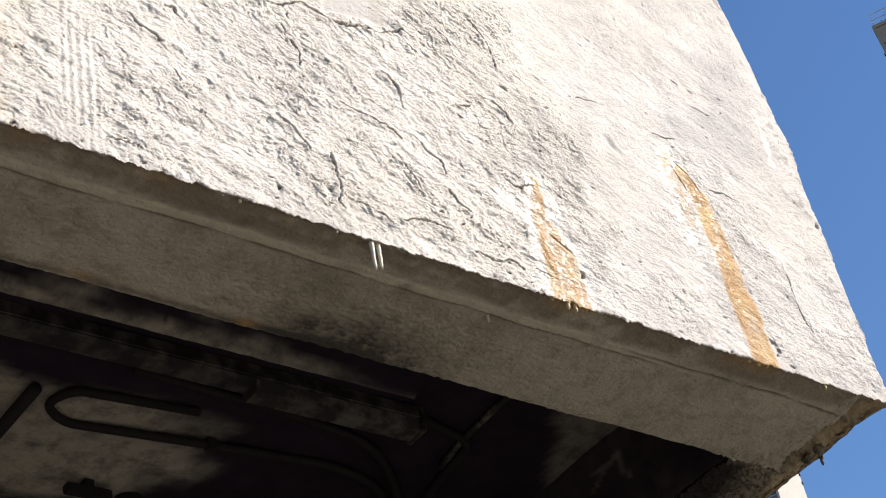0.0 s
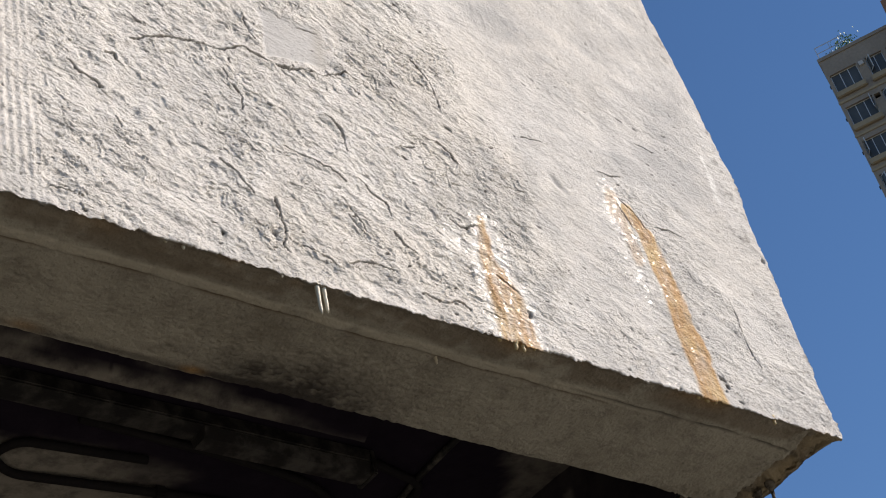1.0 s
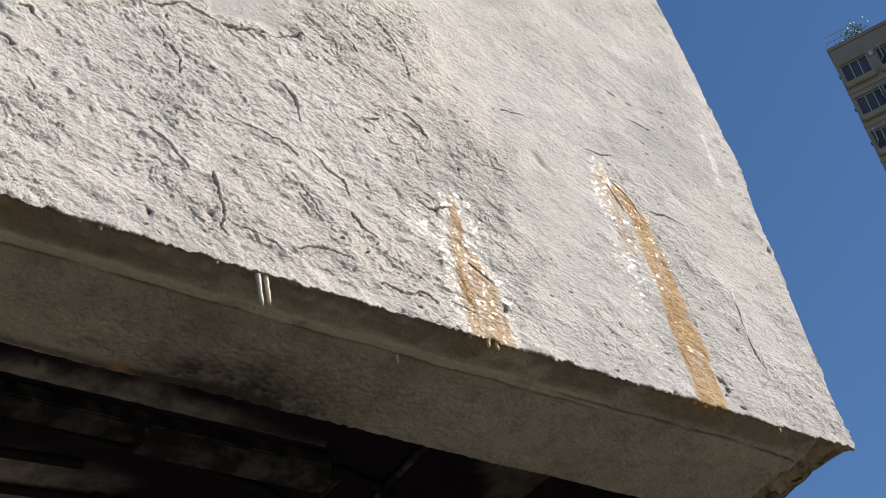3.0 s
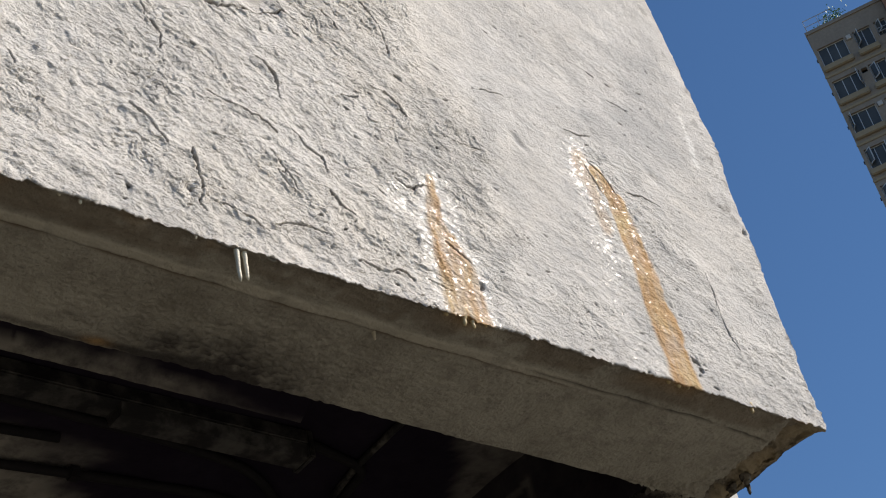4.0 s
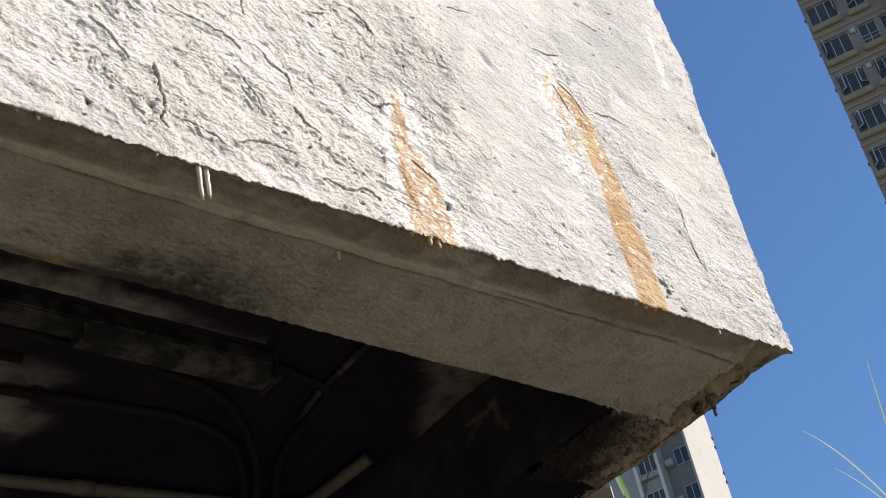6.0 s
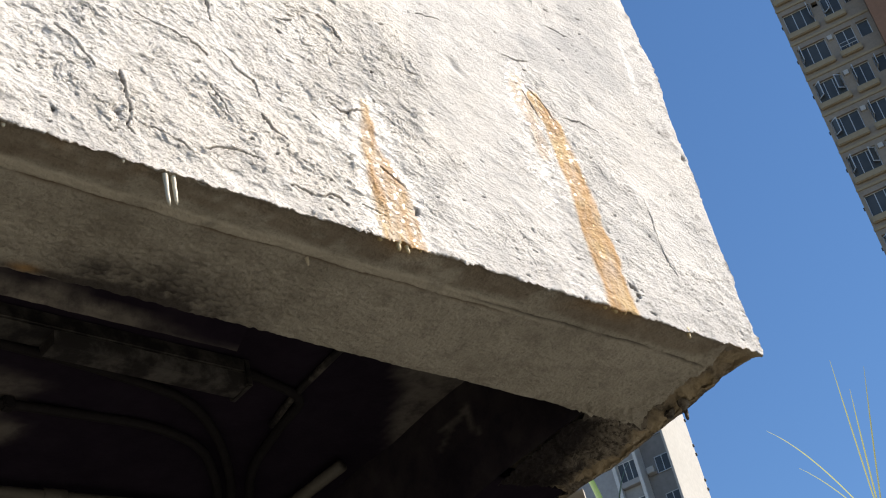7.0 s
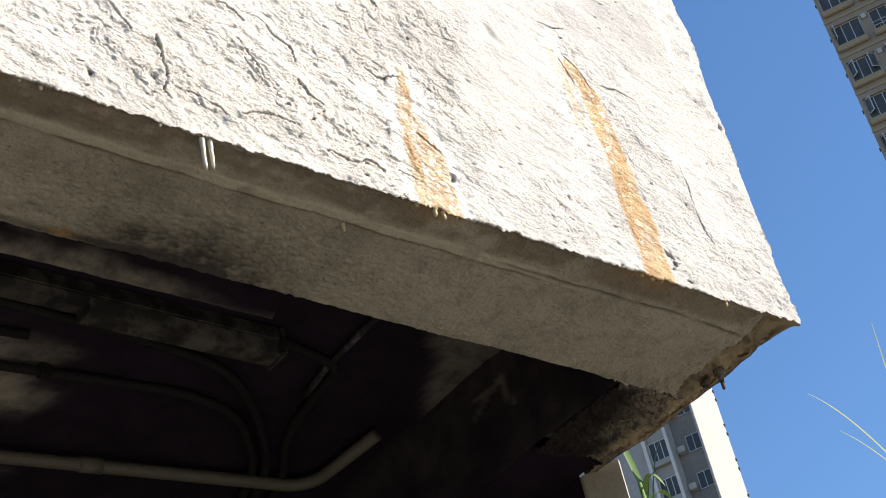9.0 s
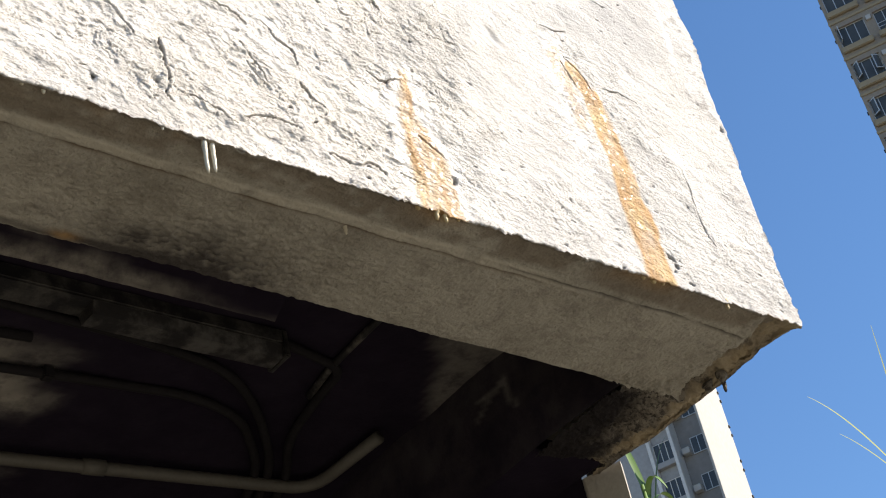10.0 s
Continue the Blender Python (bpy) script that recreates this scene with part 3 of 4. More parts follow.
def under_relief(pts):
    """Height and stains of the underside: stippled concrete, a drip ridge, a crumbling lip and a broken end."""
    x, y = pts[:, 0], pts[:, 1]
    n1 = flat_fbm(x * 14, y * 14, 3, 91)
    soft = fbm(pts * 6, 3, 50)
    crest = y - 0.082 - 0.005 * flat_noise(x * 6, y * 0, 51)
    ridge = sstep(0.013, 0.009, np.abs(crest)) * sstep(-0.40, -0.75, x)
    groove = np.exp(-((y - 0.081 - 0.003 * flat_noise(x * 9, y * 0, 52)) / 0.0032) ** 2) * sstep(-0.80, -0.5, x) * sstep(-0.07, -0.10, x) * sstep(-0.7, 0.1, flat_noise(x * 12, y * 0, 54))
    rim = np.exp(-((crest - 0.013) / 0.0035) ** 2) * sstep(-0.40, -0.75, x) * sstep(-0.5, 0.2, flat_noise(x * 10, y * 0 + 3, 54))
    lip = sstep(0.07, 0.0, y)
    stipple = flat_fbm(x * 62, y * 95, 2, 53, 0.6)
    ripple = np.exp(-((x + 1.15) / 0.26) ** 2 - ((y - 0.23) / 0.085) ** 2)
    hu = 0.0035 * soft + 0.0030 * ridge - 0.006 * groove - 0.003 * rim + (0.0011 + 0.0034 * ripple) * stipple
    hu += lip * 0.0042 * fbm(pts * np.array((26, 40, 26)), 3, 56)
    # broken corner and end edge
    ends = sstep(-0.17, -0.02, x + 0.05 * fbm(pts * 9, 3, 62))
    step = sstep(-0.075, -0.05, x + 0.045 * fbm(pts * np.array((7, 12, 7)), 4, 65))
    chunk = ends * (0.006 * np.abs(fbm(pts * 16, 4, 68)) + 0.007 * fbm(pts * 48, 3, 71))
    rubble = np.maximum(0.55 * ends, sstep(0.22, 0.30, y + 0.04 * n1) * sstep(-0.27, -0.19, x))
    hu += -0.014 * step * sstep(0.0, 0.03, y) + chunk
    pebble = np.abs(flat_noise(x * 75, y * 75, 76)) + 0.6 * np.abs(flat_noise(x * 130, y * 130, 78))
    hu += rubble * (0.006 * fbm(pts * 22, 3, 74) + 0.0085 * (pebble - 0.3))
    hu -= 0.016 * np.exp(-((x + 0.101) / 0.011) ** 2 - ((y - 0.265) / 0.010) ** 2)
    # stains; the ridge is also paler, the rim, groove and back edge darker
    dirt_shade = 0.55 * sstep(0.068, 0.050, y + 0.012 * soft) * sstep(-0.6, 0.3, n1 + 0.3)
    dirt_shade = np.maximum(dirt_shade, 0.95 * rim)
    rust = 0.8 * sstep(0.05, 0.0, y) * (np.exp(-((x + 0.87) / 0.05) ** 2) + np.exp(-((x + 0.37) / 0.05) ** 2) + 0.5 * sstep(0.1, 0.5, fbm(pts * 5, 3, 105)))
    rust = rust + 0.9 * np.exp(-((x + 1.40) / 0.022) ** 2 - ((y - 0.288) / 0.010) ** 2) + 0.5 * np.exp(-((x + 1.72) / 0.03) ** 2 - ((y - 0.285) / 0.014) ** 2)
    cream = 1.0 * ridge * sstep(-0.9, 0.1, n1) + 0.30 * sstep(0.2, 0.6, fbm(pts * 2.6, 3, 108)) + 0.5 * np.exp(-((x + 1.47 + 0.05 * n1) / 0.06) ** 2 - ((y - 0.20) / 0.04) ** 2) * sstep(-0.4, 0.4, n1)
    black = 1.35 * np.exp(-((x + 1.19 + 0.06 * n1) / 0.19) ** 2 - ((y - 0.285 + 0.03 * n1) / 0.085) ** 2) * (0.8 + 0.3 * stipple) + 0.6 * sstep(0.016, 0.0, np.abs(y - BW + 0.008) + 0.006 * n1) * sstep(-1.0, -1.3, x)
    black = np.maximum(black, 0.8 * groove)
    outer = sstep(-0.060, -0.015, x + 0.03 * n1)
    return hu, dict(rust=rust, dirt_shade=dirt_shade, cream=np.maximum(cream, 0), grey=black), outer


def shaped(pts):
    """The worn surface of the canopy: rounds the box's edges, then pushes the points out or in."""
    x, y, z = pts[:, 0], pts[:, 1], pts[:, 2]
    lo, hi = np.array((-50.0, 0.0, H)), np.array((0.0, 50.0, 50.0))
    wob = 0.0028 + 0.003 * perlin(pts * 11, 40)
    r = np.maximum(wob, 0.0012)[:, None]
    core = np.minimum(np.maximum(pts, lo + r), hi - r)
    d = pts - core
    ln = np.linalg.norm(d, axis=1)
    ln[ln < 1e-9] = 1e-9
    nrm = d / ln[:, None]
    out = core + nrm * r
    front = sstep(0.25, 0.9, -nrm[:, 1])
    under = sstep(0.25, 0.9, -nrm[:, 2])
    side = sstep(0.25, 0.9, nrm[:, 0])
    push = np.zeros(len(pts))
    masks = {k: np.zeros(len(pts)) for k in ("rough", "rust", "wet", "calc", "grey", "dirt_shade", "cream", "outer")}
    k = np.nonzero(front > 0)[0]
    if len(k):
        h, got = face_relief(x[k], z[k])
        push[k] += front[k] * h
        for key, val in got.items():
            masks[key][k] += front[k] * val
    k = np.nonzero(under > 0)[0]
    if len(k):
        h, got, masks["outer"][k] = under_relief(pts[k])
        push[k] += under[k] * h
        for key, val in got.items():
            masks[key][k] += under[k] * val
    k = np.nonzero(side > 0)[0]
    if len(k):
        push[k] += side[k] * (0.010 * fbm(pts[k] * 7, 4, 77) + 0.0035 * fbm(pts[k] * 34, 3, 80))
    edge = np.maximum(front * (1 - front), 0) * 4
    k = np.nonzero(edge > 0.01)[0]
    if len(k):
        push[k] += edge[k] * 0.006 * fbm(pts[k] * 42, 3, 83)
    out = out + nrm * push[:, None]
    # ragged lower lip of the paint
    rag = sstep(0.016, 0.0, z - H) * sstep(0.012, 0.0, y)
    k = np.nonzero(rag > 0)[0]
    if len(k):
        out[k, 2] -= rag[k] * (0.0055 + 0.0046 * flat_fbm(x[k] * 30, 0 * x[k] + 5, 5, 160, 0.75))
    # the end leans, swells a little and bulges towards the back
    out[:, 0] += sstep(-0.5, 0.0, x) * (0.010 + 0.013 * flat_noise(0 * z, z * 3.1, 86) - 0.075 * sstep(3.95, 4.65, z))
    out[:, 0] += 0.022 * sstep(0.05, 0.25, y) * sstep(-0.10, 0.0, x) * sstep(H + 0.25, H + 0.05, z)
    return out, masks


def slab_part(name, origin, du, dv, nu, nv, material, flip=False, fine=None):
    pts, quads = sheet(origin, du, dv, nu, nv, fine)
    out, masks = shaped(pts)
    if material is M_SPALL:
        nn = fbm(pts * 9, 3, 120)
        inner = -0.195 + 0.22 * (pts[:, 1] - 0.30)
        # fades to near-black towards the recess and the end wall
        recess_dark = sstep(inner + 0.11, inner + 0.02, pts[:, 0] + 0.03 * nn) * sstep(0.27, 0.33, pts[:, 1])
        recess_dark = np.maximum(recess_dark, sstep(0.45, 0.53, pts[:, 1] + 0.03 * nn) * sstep(-0.03, -0.06, pts[:, 0]))
        masks = dict(cream=masks["outer"] * sstep(-0.5, 0.2, fbm(pts * 8, 3, 123)), dirt_shade=0.95 * recess_dark)
    else:
        masks.pop("outer")
    return mesh_from(name, out, quads[:, ::-1] if flip else quads, material, canopy, masks)


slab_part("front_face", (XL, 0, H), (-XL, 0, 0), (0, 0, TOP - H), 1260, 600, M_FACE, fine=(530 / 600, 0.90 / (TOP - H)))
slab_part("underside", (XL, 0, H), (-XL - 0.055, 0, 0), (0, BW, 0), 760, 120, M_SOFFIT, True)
slab_part("broken_edge", (-0.055, 0, H), (0.055, 0, 0), (0, BW, 0), 24, 110, M_SPALL, True)
slab_part("return_underside", (-RW, BW, H), (RW, 0, 0), (0, YS + 0.03 - BW, 0), 70, 110, M_SPALL, True)
slab_part("end_face", (0, 0, H), (0, YS + 0.10, 0), (0, 0, TOP - H), 130, 330, M_SPALL)
# plain backs and the far stretch of the beam
part("beam_core", boxes([((-9, 0.022, H + 0.022), (XL + 0.02, BW, TOP)), ((XL + 0.02, 0.05, H + 0.05), (-0.12, BW, TOP)),
                         ((-RW + 0.006, BW, H + 0.04), (-0.12, YS + 0.028, TOP))]), M_WALL, canopy)
part("coping", boxes([((-9, -0.012, TOP + 0.004), (-0.06, BW + 0.01, TOP + 0.06))], 0.006), M_ROOF, canopy)
part("far_face", boxes([((-9, 0.0, H), (XL, 0.02, TOP)), ((-9, 0.0, H - 0.002), (XL, BW, H + 0.02))]), M_ROOF, canopy)


# ---- recess behind the beam ----
def near_black(name, origin, du, dv, nu, nv, kind_label, flip=False, light=None):
    pts, quads = sheet(origin, du, dv, nu, nv)
    lightness = light(pts) if light else np.zeros(len(pts))
    pts = pts + np.array((0, 0, 0.006)) * fbm(pts * 5, 3, 130)[:, None]
    ob = mesh_from(name, pts, quads[:, ::-1] if flip else quads, M_RECESS, None, dict(cream=lightness))
    return tagged(ob, kind_label, name.split("_")[0], kind="structure")


def pale(pts):
    x, y = pts[:, 0], pts[:, 1]
    n = fbm(pts * 7, 4, 133)
    a = sstep(-0.99, -1.20, x + 0.14 * n) * sstep(0.86, 0.92, y + 0.03 * n)
    b = 0.5 * sstep(-0.01, 0.04, x + 0.375 - 0.646 * (y - 0.588) + 0.03 * n)
    c_ = 0.75 * sstep(-0.95, -1.10, x + 0.12 * n) * sstep(1.01, 0.98, y + 0.02 * n) * sstep(0.89, 0.93, y)
    return np.maximum(np.maximum(a, b), c_)


ceiling = near_black("ceiling", (-9, BW - 0.02, ZC), (9 - RW + 0.02, 0, 0), (0, 4.2, 0), 440, 210,
                "recess ceiling coloured near-black for its shade, with pale flaked paint patches", True, pale)


def streaks(pts):
    y, z = pts[:, 1], pts[:, 2]
    n = fbm(pts * 6, 4, 136)
    v = np.zeros(len(pts))
    for line in ([(0.69, 3.39), (0.635, 3.38), (0.60, 3.405)], [(0.602, 3.40), (0.606, 3.374), (0.589, 3.32)], [(0.71, 3.34), (0.66, 3.375)]):
        d0, _ = near_line(y + 0.02 * n, z + 0.02 * n, line)
        v = np.maximum(v, sstep(0.012, 0.003, d0) * 0.42)
    return np.maximum(v * sstep(-0.4, 0.3, n), 0.06 + 0.10 * n)


tagged(near_black("wall_end", (-RW, BW, H), (0, 4.2, 0), (0, 0, ZC - H), 280, 30, "inner end wall coloured near-black for its shade, with pale scratches", False, streaks), category="wall")
# black sheet standing for the shade on the wall's inner face
tagged(near_black("wall_inner", (0.014, YS + 0.10, 0), (0, 3.86, 0), (0, 0, H + 0.02), 120, 80, "near-black sheet for the shaded lower inner face of the end wall"), category="wall")
bm = bmesh.new()
# front splay is added so the visible face turns away from the sun
foot = [(0.018, YS + 0.095), (0.045, YS + 0.010), (0.060, YS + 0.020), (0.060, 4.6), (0.018, 4.6)]
low = [bm.verts.new((a, b, 0)) for a, b in foot]
high = [bm.verts.new((a, b, H + 0.012)) for a, b in foot]
for k in range(5):
    bm.faces.new((low[k], low[(k + 1) % 5], high[(k + 1) % 5], high[k]))
bm.faces.new(low)
bm.faces.new(high[::-1])
bmesh.ops.recalc_face_normals(bm, faces=bm.faces)
tagged(part("wall_side", bm, M_WALL), "bare grey cement end wall, its front edge splayed to fall in shade", "wall", kind="structure")
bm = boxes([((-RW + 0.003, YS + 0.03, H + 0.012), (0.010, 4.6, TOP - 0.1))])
tagged(part("wall_side_upper", bm, M_RECESS), "wall above the canopy's end, coloured near-black for its shade", "wall", kind="structure")
# out of view: near-black back and far walls added to close the recess
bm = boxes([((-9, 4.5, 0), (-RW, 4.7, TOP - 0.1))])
tagged(part("wall_back", bm, M_RECESS), "unseen near-black back wall of the recess", "wall", kind="structure")
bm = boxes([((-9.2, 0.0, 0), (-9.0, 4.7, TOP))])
tagged(part("wall_far", bm, M_RECESS), "unseen near-black far wall closing the recess", "wall", kind="structure")
bm = boxes([((-9, BW, ZC + 0.02), (-RW, 4.5, ZC + 0.25))])
tagged(part("roof_slab", bm, M_ROOF), "concrete slab above the recess", "slab", kind="structure")


def haunch_part():
    """A sloping cement fillet behind the beam, pale along its lower edge and black with mould above."""
    nx, prof = 420, [(BW - 0.01, ZC - 0.001), (0.40, ZC - 0.002), (0.50, ZC - 0.004), (0.545, 3.444), (0.565, 3.437), (0.58, 3.430), (0.592, 3.424), (0.603, 3.418), (0.612, 3.413), (0.617, 3.410), (0.619, 3.414), (0.620, ZC + 0.004)]
    xs_, m_ = np.linspace(-4.0, -0.762, nx + 1), len(prof)
    pts = np.array([(a, b, c_) for a in xs_ for b, c_ in prof])
    v = np.tile(np.arange(m_) / (m_ - 1), nx + 1)
    x, n = pts[:, 0], fbm(pts * np.array((5, 26, 26)), 4, 180, 0.6)
    light = 1.2 * sstep(0.32, 0.66, v + 0.16 * n - 0.24 * sstep(-1.15, -0.90, x)) * sstep(0.87, 0.83, v)
    light = light * (0.35 + 0.65 * sstep(-0.84, -1.02, x + 0.05 * n)) * (0.8 + 0.2 * n)
    light = np.maximum(light, 0.22 * sstep(-1.2, -1.5, x) * sstep(0.0, 0.4, n + 0.2))
    light = light * (1 - 0.9 * np.exp(-((x + 1.36 + 0.22 * (pts[:, 1] - 0.5)) / 0.003) ** 2) * sstep(0.62, 0.58, v))
    pts[:, 2] += 0.0016 * fbm(pts * 22, 3, 184)
    i = (np.arange(nx)[:, None] * m_ + np.arange(m_ - 1)[None, :]).ravel()
    ob = mesh_from("ceiling_fillet", pts, np.stack([i, i + 1, i + m_ + 1, i + m_], 1), M_RECESS, None, dict(cream=light))
    tagged(ob, "sloping cement fillet, pale along its edge, black with mould", "fillet", kind="structure")


haunch_part()


# ---- pipes, conduits and lamp on the ceiling ----
def run(name, label, category, points, radius, material, bend=0.06, group="conduits", clips=(), z=None):
    """A pipe under the ceiling through plan points, with saddle clips."""
    zz = ZC - radius - 0.004 if z is None else z
    ob = thing(name, label, category, group, at=(points[0][0], points[0][1], zz))
    inv = Vector(ob.location)
    p3 = bent([Vector((q[0], q[1], zz)) - inv for q in points], bend)
    part("tube", tube(p3, radius), material, ob, smooth=True)
    for cx, cy, along_x in clips:
        hw = radius * 1.25
        lo, hi = ((cx - 0.012, cy - hw, zz - hw), (cx + 0.012, cy + hw, ZC)) if along_x else ((cx - hw, cy - 0.012, zz - hw), (cx + hw, cy + 0.012, ZC))
        part("clip", boxes([([lo[i] - inv[i] for i in range(3)], [hi[i] - inv[i] for i in range(3)])], 0.003), material, ob)
    return ob


run("conduit", "dark conduit looping along the ceiling towards the back wall", "conduit",
    [(-1.15, 0.862), (-1.43, 0.885), (-1.462, 0.95), (-1.40, 1.0), (-1.034, 0.962), (-0.753, 0.939), (-0.604, 0.98), (-0.451, 1.151), (-0.30, 1.6), (-0.25, 2.4)],
    0.010, M_PIPE_D, 0.09, clips=[(-1.065, 0.965, True)])
run("conduit", "dark conduit leaving the lamp and bending towards the back wall", "conduit",
    [(-1.35, 0.775), (-0.957, 0.795), (-0.727, 0.83), (-0.582, 0.948), (-0.42, 1.141), (-0.27, 1.6), (-0.21, 2.4)], 0.010, M_PIPE_D, 0.12)
run("conduit", "dark conduit curling round from the lamp's end", "conduit",
    [(-0.70, 0.70), (-0.60, 0.722), (-0.505, 0.745), (-0.495, 0.84), (-0.459, 1.025), (-0.361, 1.172), (-0.22, 1.7)], 0.010, M_PIPE_D, 0.08)
run("conduit", "pale-flecked conduit crossing the ceiling near the corner", "conduit",
    [(-0.54, 0.30), (-0.54, 0.575), (-0.533, 0.75), (-0.512, 0.86)], 0.008, M_PIPE_M, 0.05)
run("conduit", "dark conduit crossing pale ceiling paint", "conduit", [(-1.505, 0.90), (-1.515, 1.3), (-1.50, 2.4)], 0.014, M_PIPE_D, 0.05)
drain = run("drain_pipe", "dusty grey pipe with a socket joint and an elbow", "pipe",
            [(-2.8, 1.48), (-0.931, 1.250), (-0.297, 1.172), (-0.283, 0.925)], 0.0148, M_PIPE, 0.07, group="pipes", z=ZC - 0.03)
part("socket", tube([(1.955, -0.242, 0), (2.005, -0.248, 0)], 0.0180), M_PIPE, drain, smooth=True)

lamp = thing("batten_lamp", "grimy unlit fluorescent batten lamp under the ceiling", "lamp", at=(-1.296, 0.714, ZC - 0.045))
part("casing", boxes([((-0.62, -0.034, 0.010), (0.60, 0.034, 0.045))], 0.004), M_LAMP, lamp)
bm = bmesh.new()
prof = [(-0.030, 0.011), (-0.022, -0.016), (0.022, -0.016), (0.030, 0.011)]
ends = [[bm.verts.new((px, a, b)) for a, b in prof] for px in (0.18, 0.60)]
for k in range(4):
    bm.faces.new((ends[0][k], ends[0][(k + 1) % 4], ends[1][(k + 1) % 4], ends[1][k]))
bm.faces.new(ends[0])
bm.faces.new(ends[1][::-1])
bmesh.ops.recalc_face_normals(bm, faces=bm.faces)
part("cover", bm, M_DIFF, lamp, "dulled translucent plastic cover")
part("end_cap", boxes([((0.597, -0.034, -0.018), (0.612, 0.034, 0.045))], 0.003), M_LAMP, lamp)

bracket = thing("wall_bracket", "dark metal bracket bar on pale ceiling paint", "bracket", at=(-1.238, 1.207, ZC))
part("bar", boxes([((-0.055, -0.013, -0.04), (0.055, 0.013, -0.018))], 0.003), M_PIPE_D, bracket)
part("stem", boxes([((-0.012, -0.012, -0.02), (0.012, 0.012, 0.0))], 0.002), M_PIPE_D, bracket)
rose = thing("junction_box", "round dark junction box on the ceiling", "junction box", at=(-1.12, 1.242, ZC))
part("body", tube([(0, 0, 0), (0, 0, -0.022), (0, 0, -0.026)], 0.032, 20, [1, 1, 0.85]), M_PIPE_D, rose, smooth=False)


# ---- drips of calcite under the front edge ----
def drip(x, y, length, r, material, label, lean=0.0, group="drips"):
    rng = random.Random(int(abs(x) * 1e4))
    n = 8
    pts, tp = [], []
    for i in range(n + 1):
        u = i / n
        pts.append((lean * u * length + rng.uniform(-1, 1) * r * 0.15, rng.uniform(-1, 1) * r * 0.15, 0.005 - (length + 0.005) * u))
        tp.append((1.35 - 0.75 * u ** 0.6) * (1 + rng.uniform(-0.08, 0.08)))
    tp[-1] *= 0.45
    ob = part("stalactite", tube(pts, r, 9, tp), material, None, smooth=True)
    ob.location = (x, y, H)
    return tagged(ob, label, "stalactite", group)


W, O = "thin white calcite straw hanging from the beam edge", "small ochre calcite drip under the rust stain"
drip(-1.322, 0.006, 0.066, 0.0044, M_DRIP, W)
drip(-1.3085, 0.006, 0.060, 0.0042, M_DRIP, W)
for x, l, r in ((-0.922, 0.008, 0.005), (-0.884, 0.017, 0.005), (-0.866, 0.018, 0.0045), (-0.838, 0.007, 0.004),
                (-0.410, 0.006, 0.006), (-0.385, 0.009, 0.006), (-0.360, 0.006, 0.005), (-0.191, 0.016, 0.004), (-1.391, 0.009, 0.003),
                (-1.611, 0.007, 0.004), (-1.578, 0.010, 0.004)):
    drip(x, 0.006, l, r, M_DRIP_B if x > -1.0 else M_DRIP, O if x > -1.0 else W)
drip(-0.999, 0.101, 0.014, 0.0035, M_DRIP, "tiny white calcite nub under the beam")
for x, y, l, r in ((0.014, 0.215, 0.026, 0.005), (-0.004, 0.20, 0.014, 0.010), (-0.006, 0.24, 0.010, 0.011)):
    drip(x, y, l, r, M_SPALL, "crumbling brown concrete drip on the broken edge", group="broken drips")

# ---- weeds ----
def blade(bm, base, tip, arch, width, rng, n=14):
    """One long arching grass blade, folded along its middle."""
    base, tip = Vector(base), Vector(tip)
    side = (tip - base).cross(Vector((0, 0, 1)))
    side = side.normalized() if side.length > 1e-4 else Vector((1, 0, 0))
    side = (side + Vector((rng.uniform(-1, 1), rng.uniform(-1, 1), 0)) * 0.4).normalized()
    rows = []
    for i in range(n + 1):
        u = i / n
        q = base.lerp(tip, u) + Vector((0, 0, arch * 4 * u * (1 - u)))
        w = width * (0.5 + 0.5 * math.sin(min(u * 1.6 + 0.5, math.pi))) * (1 - u ** 3) + 0.0002
        rows.append([bm.verts.new(q + side * w), bm.verts.new(q - Vector((0, 0, 0.35 * w))), bm.verts.new(q - side * w)])
    for a, b in zip(rows, rows[1:]):
        for k in (0, 1):
            bm.faces.new((a[k], a[k + 1], b[k + 1], b[k]))


EYE = Vector((-2.47, -1.55, 1.59))
root = EYE + Vector((0.797, 0.465, 0.375)) * 2.0
grass = thing("tall_grass", "tall wiry green grass clump with thin arching blades", "grass", at=(root.x, root.y, 0))
part("stem", tube([(0.06, -0.03, 0), (0.03, -0.01, 1.2), (0, 0, root.z)], 0.0022, 8, [1.6, 1.2, 0.8]), M_BLADE, grass, smooth=True)
rng = random.Random(5)
for way, dist, arch, w in (((0.752, 0.486, 0.445), 1.98, 0.020, 0.0008), ((0.767, 0.439, 0.468), 2.0, 0.004, 0.0007), ((0.779, 0.427, 0.459), 2.0, 0.002, 0.0008),
                           ((0.767, 0.484, 0.422), 2.0, 0.010, 0.0005), ((0.772, 0.437, 0.448), 2.0, 0.003, 0.0008), ((0.84, 0.43, 0.40), 2.05, 0.02, 0.0007)):
    bm = bmesh.new()
    blade(bm, (0, 0, root.z), EYE + Vector(way) * dist - Vector((root.x, root.y, 0)), arch, w, rng)
    part("blade", bm, M_BLADE, grass, smooth=True)

shrub = thing("leafy_weed", "green strap-leaved weed growing beside the end wall", "plant", at=(0.34, 0.74, 0))
part("stem", tube([(0, 0, 0), (0.01, 0.01, 1.7), (-0.02, 0.0, 3.30)], 0.008, 8, [1.3, 1.0, 0.6]), M_LEAF, shrub, smooth=True)
